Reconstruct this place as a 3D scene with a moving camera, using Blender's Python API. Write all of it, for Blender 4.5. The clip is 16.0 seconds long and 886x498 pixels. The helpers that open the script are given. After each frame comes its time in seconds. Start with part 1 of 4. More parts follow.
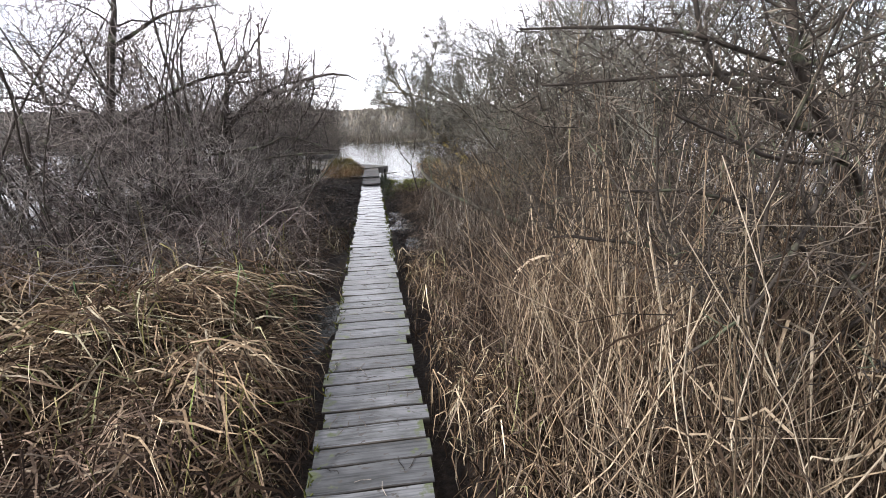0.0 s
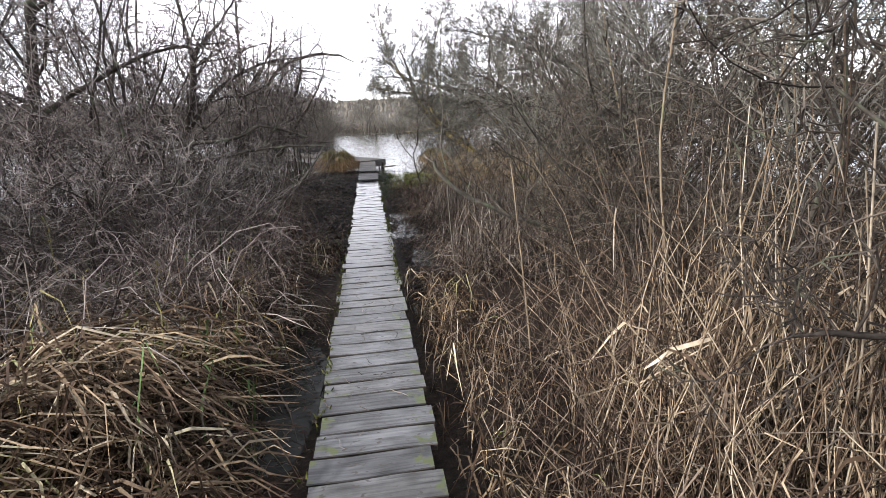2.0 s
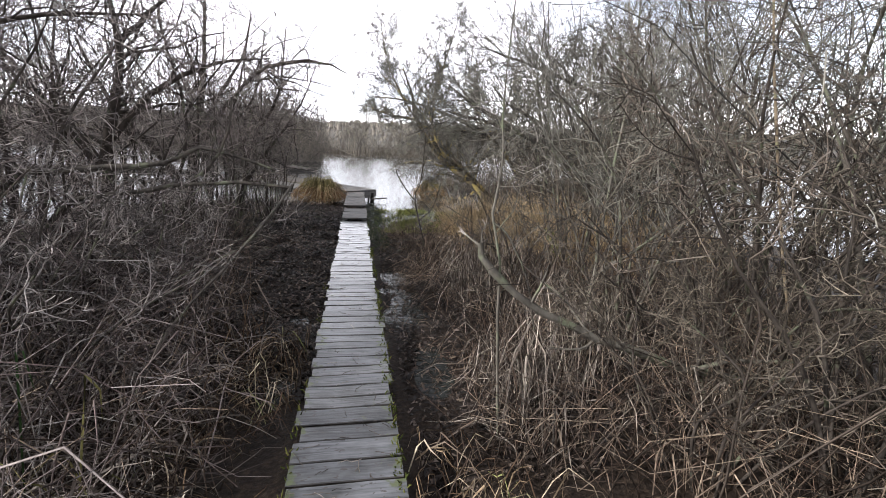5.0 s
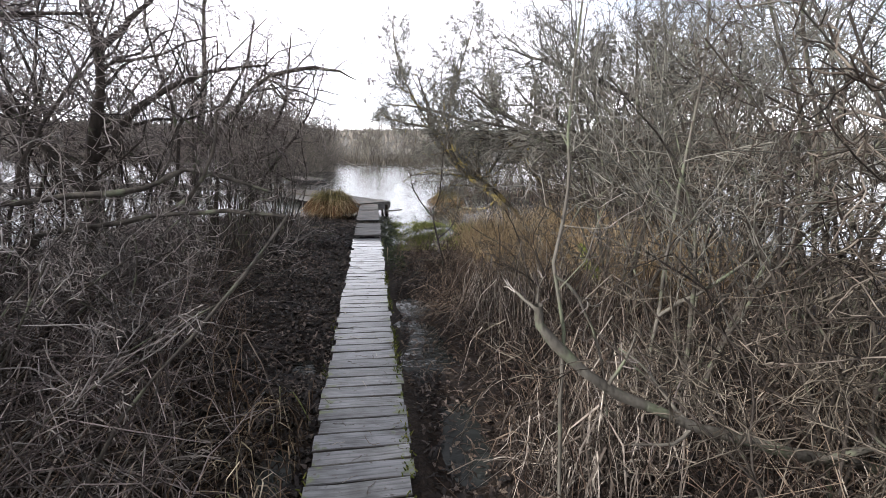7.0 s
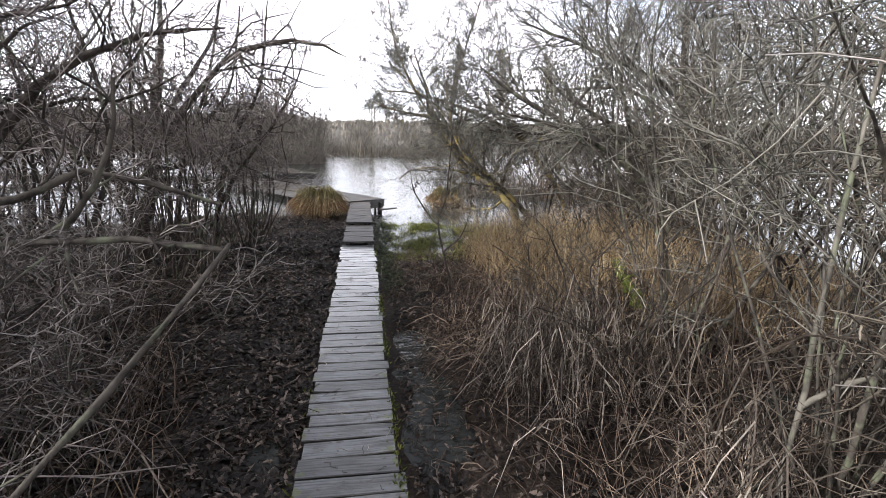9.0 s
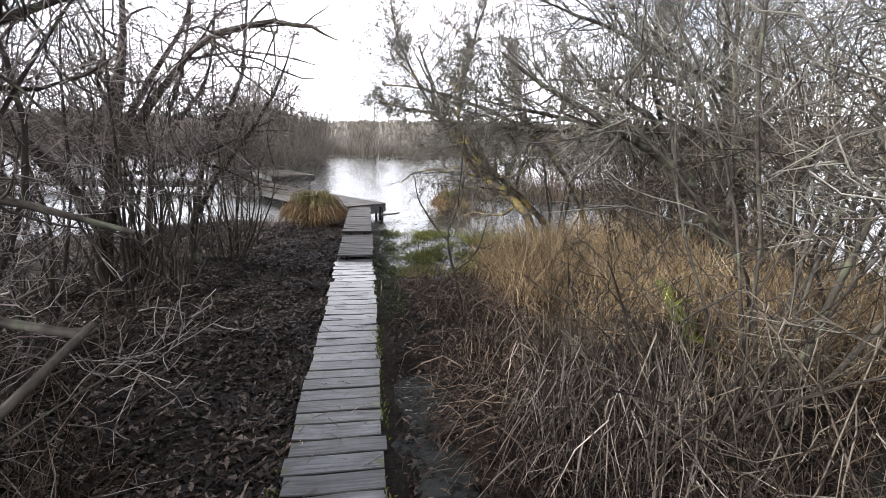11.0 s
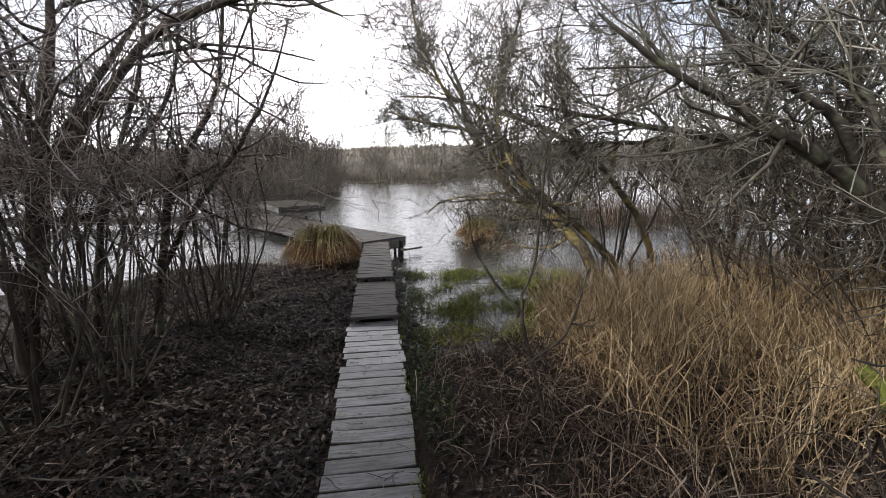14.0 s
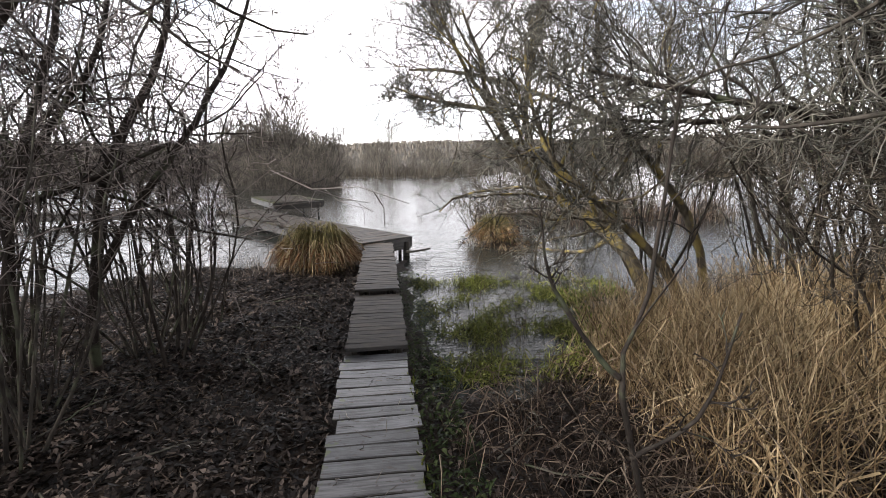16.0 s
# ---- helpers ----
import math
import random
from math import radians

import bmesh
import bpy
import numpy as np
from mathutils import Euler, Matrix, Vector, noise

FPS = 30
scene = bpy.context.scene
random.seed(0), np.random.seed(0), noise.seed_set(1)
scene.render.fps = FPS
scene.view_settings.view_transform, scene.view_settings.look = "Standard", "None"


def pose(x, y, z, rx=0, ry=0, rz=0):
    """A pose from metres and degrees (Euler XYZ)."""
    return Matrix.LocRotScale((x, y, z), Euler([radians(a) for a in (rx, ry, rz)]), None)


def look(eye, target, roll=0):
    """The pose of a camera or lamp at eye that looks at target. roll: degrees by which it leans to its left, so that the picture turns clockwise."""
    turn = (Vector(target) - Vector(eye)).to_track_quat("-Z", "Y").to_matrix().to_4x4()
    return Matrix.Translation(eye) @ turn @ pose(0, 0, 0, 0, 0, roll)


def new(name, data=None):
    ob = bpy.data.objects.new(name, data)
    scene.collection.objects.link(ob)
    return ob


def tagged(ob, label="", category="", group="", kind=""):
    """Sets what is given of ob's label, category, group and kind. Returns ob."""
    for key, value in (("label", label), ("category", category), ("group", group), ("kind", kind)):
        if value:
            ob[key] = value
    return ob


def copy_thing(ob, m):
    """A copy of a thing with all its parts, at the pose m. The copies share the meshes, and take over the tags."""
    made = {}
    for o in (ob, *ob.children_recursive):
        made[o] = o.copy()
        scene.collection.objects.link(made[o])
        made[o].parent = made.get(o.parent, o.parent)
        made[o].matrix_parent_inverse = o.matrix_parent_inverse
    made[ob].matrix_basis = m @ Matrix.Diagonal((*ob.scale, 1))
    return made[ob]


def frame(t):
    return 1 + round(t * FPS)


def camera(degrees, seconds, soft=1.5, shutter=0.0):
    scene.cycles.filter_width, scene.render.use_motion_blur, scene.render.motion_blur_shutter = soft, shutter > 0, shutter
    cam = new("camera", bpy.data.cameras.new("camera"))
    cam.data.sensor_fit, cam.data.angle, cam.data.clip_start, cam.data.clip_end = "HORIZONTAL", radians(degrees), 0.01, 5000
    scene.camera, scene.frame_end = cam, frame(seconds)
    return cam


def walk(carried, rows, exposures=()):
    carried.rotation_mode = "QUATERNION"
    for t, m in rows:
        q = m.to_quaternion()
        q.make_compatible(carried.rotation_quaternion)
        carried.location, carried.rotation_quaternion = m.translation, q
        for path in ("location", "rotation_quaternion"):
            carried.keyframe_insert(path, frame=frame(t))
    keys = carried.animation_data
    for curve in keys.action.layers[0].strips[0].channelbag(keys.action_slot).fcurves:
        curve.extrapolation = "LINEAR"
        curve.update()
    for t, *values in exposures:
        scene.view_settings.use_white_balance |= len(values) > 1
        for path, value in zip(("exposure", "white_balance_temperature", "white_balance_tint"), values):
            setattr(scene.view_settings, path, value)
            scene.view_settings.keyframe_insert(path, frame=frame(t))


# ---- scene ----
cam = camera(88.0, 16.0, soft=0.5)
PATH = [
    (0, (0.08, -0.347, 1.57), (0.362, 1.567, 1.061), -1.1),
    (0.5, (0.073, 0.056, 1.48), (0.352, 1.968, 0.966), -1.3),
    (1, (0.066, 0.38, 1.501), (0.352, 2.285, 0.963), -1.6),
    (1.5, (0.097, 0.722, 1.537), (0.385, 2.623, 0.985), -2.0),
    (2, (0.063, 1.135, 1.508), (0.355, 3.037, 0.962), -1.6),
    (2.5, (0.038, 1.567, 1.504), (0.353, 3.47, 0.973), -0.4),
    (3, (0.067, 2.008, 1.545), (0.409, 3.91, 1.029), 0.7),
    (3.5, (0.051, 2.452, 1.543), (0.426, 4.352, 1.045), 1.7),
    (4, (0.014, 2.783, 1.599), (0.409, 4.684, 1.122), 2.5),
    (4.5, (0.029, 3.147, 1.601), (0.414, 5.056, 1.147), 2.7),
    (7, (0.078, 4.22, 1.68), (0.386, 6.152, 1.264), 1.2),
    (7.5, (0.094, 4.489, 1.705), (0.401, 6.42, 1.281), 1.0),
    (8, (0.106, 4.862, 1.709), (0.416, 6.791, 1.28), 1.4),
    (8.5, (0.084, 5.205, 1.706), (0.401, 7.131, 1.27), 1.5),
    (9, (0.093, 5.512, 1.696), (0.434, 7.431, 1.249), 1.8),
    (11.5, (0.187, 6.754, 1.686), (0.505, 8.678, 1.239), 1.3),
    (12, (0.159, 7.058, 1.697), (0.467, 8.988, 1.272), 1.0),
    (12.5, (0.143, 7.346, 1.691), (0.451, 9.281, 1.29), 0.3),
    (13, (0.182, 7.667, 1.701), (0.472, 9.609, 1.323), -0.3),
    (13.5, (0.146, 7.969, 1.678), (0.426, 9.917, 1.318), -0.5),
    (14, (0.102, 8.28, 1.662), (0.372, 10.23, 1.309), -0.6),
    (14.5, (0.128, 8.613, 1.636), (0.391, 10.563, 1.279), -0.7),
    (15, (0.145, 8.9, 1.597), (0.402, 10.849, 1.23), -0.6),
    (15.5, (0.112, 9.206, 1.591), (0.371, 11.155, 1.226), -0.4),
    (16, (0.086, 9.512, 1.563), (0.347, 11.46, 1.193), -0.4),
]
walk(cam, [(t, look(eye, target, roll)) for t, eye, target, roll in PATH],
     exposures=[(0.0, 0.64, 6150, 11), (4.5, 0.66, 6150, 11), (7.0, 0.68, 6100, 11), (9.0, 0.76, 6100, 11), (11.5, 0.9, 6150, 11), (12.5, 0.55, 6200, 11), (14.0, 0.22, 6350, 11), (16.0, 0.42, 6400, 11)])

# ---- sky and sun: thin bright cloud, the low sun to the left ----
SUN_ELEVATION, SUN_TURN = 32.0, -106.0
world = bpy.data.worlds.new("sky")
scene.world = world
world.use_nodes = True
wn, wl = world.node_tree.nodes, world.node_tree.links
wn.clear()
sky = wn.new("ShaderNodeTexSky")
sky.sky_type, sky.sun_disc = "NISHITA", False
sky.sun_elevation, sky.sun_rotation = radians(SUN_ELEVATION), radians(SUN_TURN)
sky.air_density, sky.dust_density = 1.0, 1.5
clear = wn.new("ShaderNodeBackground")
clear.inputs[1].default_value = 0.15
wl.new(sky.outputs[0], clear.inputs[0])
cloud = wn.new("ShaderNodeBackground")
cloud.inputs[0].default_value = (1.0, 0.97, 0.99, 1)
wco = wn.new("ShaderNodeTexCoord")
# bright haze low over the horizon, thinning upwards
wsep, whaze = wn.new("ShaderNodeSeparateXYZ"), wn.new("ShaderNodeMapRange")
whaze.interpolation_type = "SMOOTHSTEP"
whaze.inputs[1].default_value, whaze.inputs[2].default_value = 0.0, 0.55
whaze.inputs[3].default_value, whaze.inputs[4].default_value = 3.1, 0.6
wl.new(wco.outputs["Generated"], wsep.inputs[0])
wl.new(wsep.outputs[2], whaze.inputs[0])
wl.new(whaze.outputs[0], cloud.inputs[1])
wmap = wn.new("ShaderNodeMapping")
wmap.inputs["Scale"].default_value = (1.0, 1.0, 2.6)
wnoise = wn.new("ShaderNodeTexNoise")
wnoise.inputs["Scale"].default_value, wnoise.inputs["Detail"].default_value = 2.2, 7
wramp = wn.new("ShaderNodeValToRGB")
wramp.color_ramp.elements[0].position, wramp.color_ramp.elements[0].color = 0.36, (0.35, 0.35, 0.35, 1)
wramp.color_ramp.elements[1].position, wramp.color_ramp.elements[1].color = 0.56, (1, 1, 1, 1)
wmix = wn.new("ShaderNodeMixShader")
wout = wn.new("ShaderNodeOutputWorld")
wl.new(wco.outputs["Generated"], wmap.inputs[0])
wl.new(wmap.outputs[0], wnoise.inputs["Vector"])
wl.new(wnoise.outputs["Fac"], wramp.inputs[0])
wl.new(wramp.outputs[0], wmix.inputs[0])
wl.new(clear.outputs[0], wmix.inputs[1])
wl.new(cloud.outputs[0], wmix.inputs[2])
wl.new(wmix.outputs[0], wout.inputs[0])
sun = new("sun", bpy.data.lights.new("sun", "SUN"))
sun.data.energy, sun.data.angle, sun.data.color = 4.6, radians(3.0), (1.0, 0.955, 0.88)
az, el = radians(SUN_TURN), radians(SUN_ELEVATION)
sun.matrix_world = look((math.sin(az) * math.cos(el) * 50, math.cos(az) * math.cos(el) * 50, math.sin(el) * 50), (0, 0, 0))
# ---- materials ----
def nodes_of(name):
    m = bpy.data.materials.new(name)
    m.use_nodes = True
    nt = m.node_tree
    return m, nt.nodes, nt.links, nt.nodes["Principled BSDF"]


def ramp(N, stops):
    r = N.new("ShaderNodeValToRGB")
    while len(r.color_ramp.elements) < len(stops):
        r.color_ramp.elements.new(0.5)
    for e, (p, c) in zip(r.color_ramp.elements, stops):
        e.position, e.color = p, (*c, 1)
    return r


def mixed(N, L, a, b, fac, kind="MIX"):
    m = N.new("ShaderNodeMix")
    m.data_type, m.blend_type = "RGBA", kind
    for sock, v in ((m.inputs[0], fac), (m.inputs[6], a), (m.inputs[7], b)):
        if isinstance(v, (int, float)):
            sock.default_value = v
        elif isinstance(v, tuple):
            sock.default_value = (*v, 1)
        else:
            L.new(v, sock)
    return m.outputs[2]


def noise_of(N, L, scale, detail=5, stretch=None, coord="Object"):
    c = N.new("ShaderNodeTexCoord")
    n = N.new("ShaderNodeTexNoise")
    n.inputs["Scale"].default_value, n.inputs["Detail"].default_value = scale, detail
    if stretch:
        mp = N.new("ShaderNodeMapping")
        mp.inputs["Scale"].default_value = stretch
        L.new(c.outputs[coord], mp.inputs[0])
        L.new(mp.outputs[0], n.inputs["Vector"])
    else:
        L.new(c.outputs[coord], n.inputs["Vector"])
    return n.outputs["Fac"]


def bump(N, L, bsdf, height, strength, distance):
    b = N.new("ShaderNodeBump")
    b.inputs["Strength"].default_value, b.inputs["Distance"].default_value = strength, distance
    L.new(height, b.inputs["Height"])
    L.new(b.outputs[0], bsdf.inputs["Normal"])


def plant_material(name, stops, rough=0.75, patch=1.6, grain=45, shade=0.55):
    """Dry stems, twigs and blades: a colour a piece, with large patches and fine streaks."""
    m, N, L, B = nodes_of(name)
    g = N.new("ShaderNodeNewGeometry")
    r = ramp(N, stops)
    L.new(g.outputs["Random Per Island"], r.inputs[0])
    big = ramp(N, [(0.3, (shade, shade, shade)), (0.7, (1.15, 1.12, 1.08))])
    L.new(noise_of(N, L, patch, 3), big.inputs[0])
    fine = ramp(N, [(0.3, (0.65, 0.65, 0.65)), (0.7, (1.2, 1.2, 1.2))])
    L.new(noise_of(N, L, grain, 3), fine.inputs[0])
    c = mixed(N, L, r.outputs[0], big.outputs[0], 1.0, "MULTIPLY")
    c = mixed(N, L, c, fine.outputs[0], 1.0, "MULTIPLY")
    L.new(c, B.inputs["Base Color"])
    B.inputs["Roughness"].default_value = rough
    B.inputs["Specular IOR Level"].default_value = 0.12
    return m


def bark_material(name, base, pale, lichen, amount):
    m, N, L, B = nodes_of(name)
    r = ramp(N, [(0.3, base), (0.7, pale)])
    L.new(noise_of(N, L, 14, 6, (1, 1, 0.35)), r.inputs[0])
    k = ramp(N, [(0.62 - amount * 0.3, (0, 0, 0)), (0.72 - amount * 0.3, (1, 1, 1))])
    L.new(noise_of(N, L, 5, 5), k.inputs[0])
    L.new(mixed(N, L, r.outputs[0], lichen, k.outputs[0]), B.inputs["Base Color"])
    B.inputs["Roughness"].default_value = 0.85
    B.inputs["Specular IOR Level"].default_value = 0.15
    bump(N, L, B, noise_of(N, L, 60, 5, (1, 1, 0.3)), 0.6, 0.01)
    return m


def plank_material(name, pale, dark, warm, mossy=1.3, wet=0.55):
    """Weathered boards: a tone a board, grain along it, cracks, damp sheen, algae and moss at the ends."""
    m, N, L, B = nodes_of(name)
    info = N.new("ShaderNodeObjectInfo")
    tone = ramp(N, [(0.0, dark), (0.45, pale), (0.8, tuple(v * 1.15 for v in pale)), (1.0, warm)])
    L.new(info.outputs["Random"], tone.inputs[0])
    shift = N.new("ShaderNodeVectorMath")
    shift.operation = "ADD"
    scatter = N.new("ShaderNodeVectorMath")
    scatter.operation, scatter.inputs[3].default_value = "SCALE", 37.0
    comb = N.new("ShaderNodeCombineXYZ")
    for k in range(3):
        L.new(info.outputs["Random"], comb.inputs[k])
    L.new(comb.outputs[0], scatter.inputs[0])
    co = N.new("ShaderNodeTexCoord")
    L.new(co.outputs["Object"], shift.inputs[0])
    L.new(scatter.outputs[0], shift.inputs[1])

    def grain(scale, detail, stretch):
        mp = N.new("ShaderNodeMapping")
        mp.inputs["Scale"].default_value = stretch
        n = N.new("ShaderNodeTexNoise")
        n.inputs["Scale"].default_value, n.inputs["Detail"].default_value = scale, detail
        L.new(shift.outputs[0], mp.inputs[0])
        L.new(mp.outputs[0], n.inputs["Vector"])
        return n.outputs["Fac"]
    fine = grain(30, 6, (0.12, 2.2, 1))
    fr = ramp(N, [(0.28, (0.2, 0.2, 0.2)), (0.5, (0.88, 0.88, 0.88)), (0.75, (1.25, 1.25, 1.25))])
    L.new(fine, fr.inputs[0])
    blotch = grain(7, 5, (0.8, 1.3, 1))
    br = ramp(N, [(0.32, (0.38, 0.38, 0.35)), (0.62, (1.1, 1.1, 1.1))])
    L.new(blotch, br.inputs[0])
    c = mixed(N, L, tone.outputs[0], fr.outputs[0], 1.0, "MULTIPLY")
    c = mixed(N, L, c, br.outputs[0], 1.0, "MULTIPLY")
    speck = ramp(N, [(0.62, (0, 0, 0)), (0.68, (1, 1, 1))])
    L.new(grain(38, 3, (0.6, 1, 1)), speck.inputs[0])
    c = mixed(N, L, c, (0.05, 0.042, 0.035), speck.outputs[0])
    ends = N.new("ShaderNodeSeparateXYZ")
    L.new(co.outputs["Object"], ends.inputs[0])
    ab = N.new("ShaderNodeMath")
    ab.operation = "ABSOLUTE"
    L.new(ends.outputs[0], ab.inputs[0])
    mx = N.new("ShaderNodeMath")
    mx.operation = "MULTIPLY_ADD"
    mx.inputs[1].default_value = mossy
    L.new(ab.outputs[0], mx.inputs[0])
    L.new(grain(13, 4, (1, 1, 1)), mx.inputs[2])
    mo = ramp(N, [(0.86, (0, 0, 0)), (0.95, (1, 1, 1))])
    L.new(mx.outputs[0], mo.inputs[0])
    c = mixed(N, L, c, (0.075, 0.09, 0.03), mo.outputs[0])
    L.new(c, B.inputs["Base Color"])
    dry = max(0.0, 0.55 - wet) * 0.7
    ro = ramp(N, [(0.3, (0.3 + dry,) * 3), (0.7, (0.5 + dry,) * 3)])
    L.new(blotch, ro.inputs[0])
    L.new(ro.outputs[0], B.inputs["Roughness"])
    B.inputs["Coat Weight"].default_value = wet
    B.inputs["Coat Roughness"].default_value = 0.2
    B.inputs["Specular IOR Level"].default_value = min(0.5, wet)
    bump(N, L, B, fine, 0.5, 0.006)
    return m


def ground_material():
    m, N, L, B = nodes_of("mud_leaves_and_far_haze")
    r = ramp(N, [(0.25, (0.011, 0.008, 0.0065)), (0.5, (0.026, 0.019, 0.015)), (0.75, (0.062, 0.045, 0.033))])
    L.new(noise_of(N, L, 26, 7), r.inputs[0])
    k = ramp(N, [(0.35, (0.6, 0.6, 0.6)), (0.65, (1.15, 1.1, 1.0))])
    L.new(noise_of(N, L, 1.3, 4), k.inputs[0])
    c = mixed(N, L, r.outputs[0], k.outputs[0], 1.0, "MULTIPLY")
    # Beyond 22 m the base colour turns paler, with aerial haze put into it.
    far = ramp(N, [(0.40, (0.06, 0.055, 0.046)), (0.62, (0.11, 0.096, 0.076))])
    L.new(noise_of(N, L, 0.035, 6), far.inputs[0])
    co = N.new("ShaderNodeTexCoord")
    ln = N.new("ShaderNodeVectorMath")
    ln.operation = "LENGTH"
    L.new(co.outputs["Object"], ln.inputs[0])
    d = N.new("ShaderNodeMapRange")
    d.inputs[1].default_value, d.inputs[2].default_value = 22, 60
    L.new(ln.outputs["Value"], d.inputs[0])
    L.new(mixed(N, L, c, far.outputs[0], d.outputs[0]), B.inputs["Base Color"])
    B.inputs["Roughness"].default_value = 0.7
    B.inputs["Specular IOR Level"].default_value = 0.2
    bump(N, L, B, noise_of(N, L, 40, 6), 0.8, 0.02)
    return m


def water_material():
    m, N, L, B = nodes_of("lake_water")
    B.inputs["Base Color"].default_value = (0.03, 0.032, 0.028, 1)
    B.inputs["Roughness"].default_value = 0.09
    B.inputs["IOR"].default_value = 1.33
    B.inputs["Specular IOR Level"].default_value = 0.5
    a = noise_of(N, L, 4.0, 3, (0.6, 1.5, 1))
    b = N.new("ShaderNodeBump")
    b.inputs["Strength"].default_value, b.inputs["Distance"].default_value = 0.5, 0.034
    L.new(a, b.inputs["Height"])
    b2 = N.new("ShaderNodeBump")
    b2.inputs["Strength"].default_value, b2.inputs["Distance"].default_value = 0.4, 0.011
    L.new(noise_of(N, L, 18, 3, (0.6, 1.5, 1)), b2.inputs["Height"])
    L.new(b.outputs[0], b2.inputs["Normal"])
    L.new(b2.outputs[0], B.inputs["Normal"])
    return m


M_PLANK = plank_material("weathered_grey_board", (0.14, 0.142, 0.15), (0.085, 0.086, 0.09), (0.128, 0.122, 0.118))
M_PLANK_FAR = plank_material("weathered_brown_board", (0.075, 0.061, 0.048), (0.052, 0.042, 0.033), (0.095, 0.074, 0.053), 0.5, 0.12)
M_BEAM = plank_material("dark_wet_timber_and_gap_shade", (0.05, 0.042, 0.034), (0.03, 0.025, 0.02), (0.06, 0.05, 0.035), 0.02)
M_GROUND, M_WATER = ground_material(), water_material()
M_BARK = bark_material("grey_brown_bark", (0.035, 0.03, 0.026), (0.11, 0.096, 0.08), (0.14, 0.145, 0.1), 0.3)
M_BARK_DARK = bark_material("dark_wet_bark", (0.025, 0.021, 0.018), (0.075, 0.062, 0.052), (0.1, 0.11, 0.07), 0.1)
M_BARK_MOSSY = bark_material("lichen_yellow_bark", (0.045, 0.037, 0.028), (0.2, 0.17, 0.125), (0.3, 0.235, 0.09), 0.35)
M_BARK_PALE = bark_material("tan_dead_wood", (0.13, 0.1, 0.068), (0.34, 0.27, 0.185), (0.2, 0.19, 0.11), 0.2)
M_BARK_GREY = bark_material("grey_dead_wood", (0.065, 0.058, 0.048), (0.165, 0.15, 0.125), (0.14, 0.15, 0.1), 0.3)
M_TWIG_GREY = plant_material("grey_thorn_twigs", [(0, (0.055, 0.048, 0.045)), (0.5, (0.235, 0.21, 0.195)), (1, (0.5, 0.46, 0.43))], 0.6)
M_IVY = plant_material("dark_ground_ivy", [(0, (0.015, 0.024, 0.008)), (0.6, (0.04, 0.06, 0.02)), (1, (0.09, 0.11, 0.045))], 0.45)
M_MOSS = plant_material("moss", [(0, (0.04, 0.055, 0.012)), (0.6, (0.11, 0.13, 0.03)), (1, (0.2, 0.19, 0.06))], 0.9)
M_TWIG = plant_material("bare_purple_brown_twigs", [(0, (0.045, 0.037, 0.035)), (0.5, (0.2, 0.17, 0.16)), (1, (0.44, 0.395, 0.37))], 0.55)
M_TWIG_PALE = plant_material("bare_olive_grey_twigs", [(0, (0.045, 0.043, 0.038)), (0.5, (0.16, 0.154, 0.133)), (1, (0.32, 0.305, 0.265))], 0.6)
M_TWIG_OCHRE = plant_material("ochre_willow_twigs", [(0, (0.03, 0.025, 0.02)), (0.5, (0.092, 0.078, 0.062)), (1, (0.22, 0.192, 0.155))], 0.6)
M_REED = plant_material("dry_reed_stems", [(0, (0.03, 0.019, 0.012)), (0.3, (0.115, 0.079, 0.055)), (0.7, (0.33, 0.255, 0.175)), (1, (0.6, 0.51, 0.39))], 0.5, 0.9)
M_REED_BROWN = plant_material("old_brown_stems", [(0, (0.02, 0.013, 0.01)), (0.5, (0.108, 0.078, 0.06)), (1, (0.33, 0.265, 0.205))], 0.7, 1.2)
M_GRASS = plant_material("matted_dead_grass", [(0, (0.02, 0.013, 0.009)), (0.4, (0.13, 0.086, 0.055)), (0.8, (0.38, 0.29, 0.19)), (0.94, (0.58, 0.5, 0.37)), (1, (0.2, 0.24, 0.07))], 0.65, 1.5)
M_GRASS_GREY = plant_material("grey_dead_grass", [(0, (0.025, 0.02, 0.017)), (0.6, (0.18, 0.152, 0.13)), (1, (0.48, 0.43, 0.375))], 0.7, 1.4)
M_GOLD = plant_material("golden_dry_sedge", [(0, (0.075, 0.048, 0.026)), (0.5, (0.37, 0.27, 0.155)), (1, (0.64, 0.52, 0.34))], 0.6, 1.3)
M_GREEN = plant_material("green_marsh_grass", [(0, (0.1, 0.11, 0.025)), (0.6, (0.25, 0.29, 0.065)), (1, (0.46, 0.46, 0.17))], 0.6, 1.5)
M_LEAF = plant_material("fallen_leaves", [(0, (0.006, 0.0045, 0.0035)), (0.5, (0.026, 0.019, 0.0155)), (0.8, (0.074, 0.056, 0.046)), (1, (0.27, 0.215, 0.18))], 0.5, 0.8)
M_TWIG_BROWN = plant_material("brown_canes", [(0, (0.022, 0.018, 0.015)), (0.5, (0.085, 0.067, 0.054)), (1, (0.24, 0.205, 0.17))], 0.6)
M_TWIG_DARK = plant_material("purple_brown_canes", [(0, (0.035, 0.027, 0.026)), (0.5, (0.14, 0.112, 0.105)), (1, (0.4, 0.345, 0.325))], 0.6)
M_GRASS_DULL = plant_material("dull_matted_grass", [(0, (0.02, 0.013, 0.01)), (0.4, (0.105, 0.07, 0.052)), (0.8, (0.28, 0.2, 0.145)), (1, (0.5, 0.41, 0.31))], 0.7, 2.4, 45, 0.4)
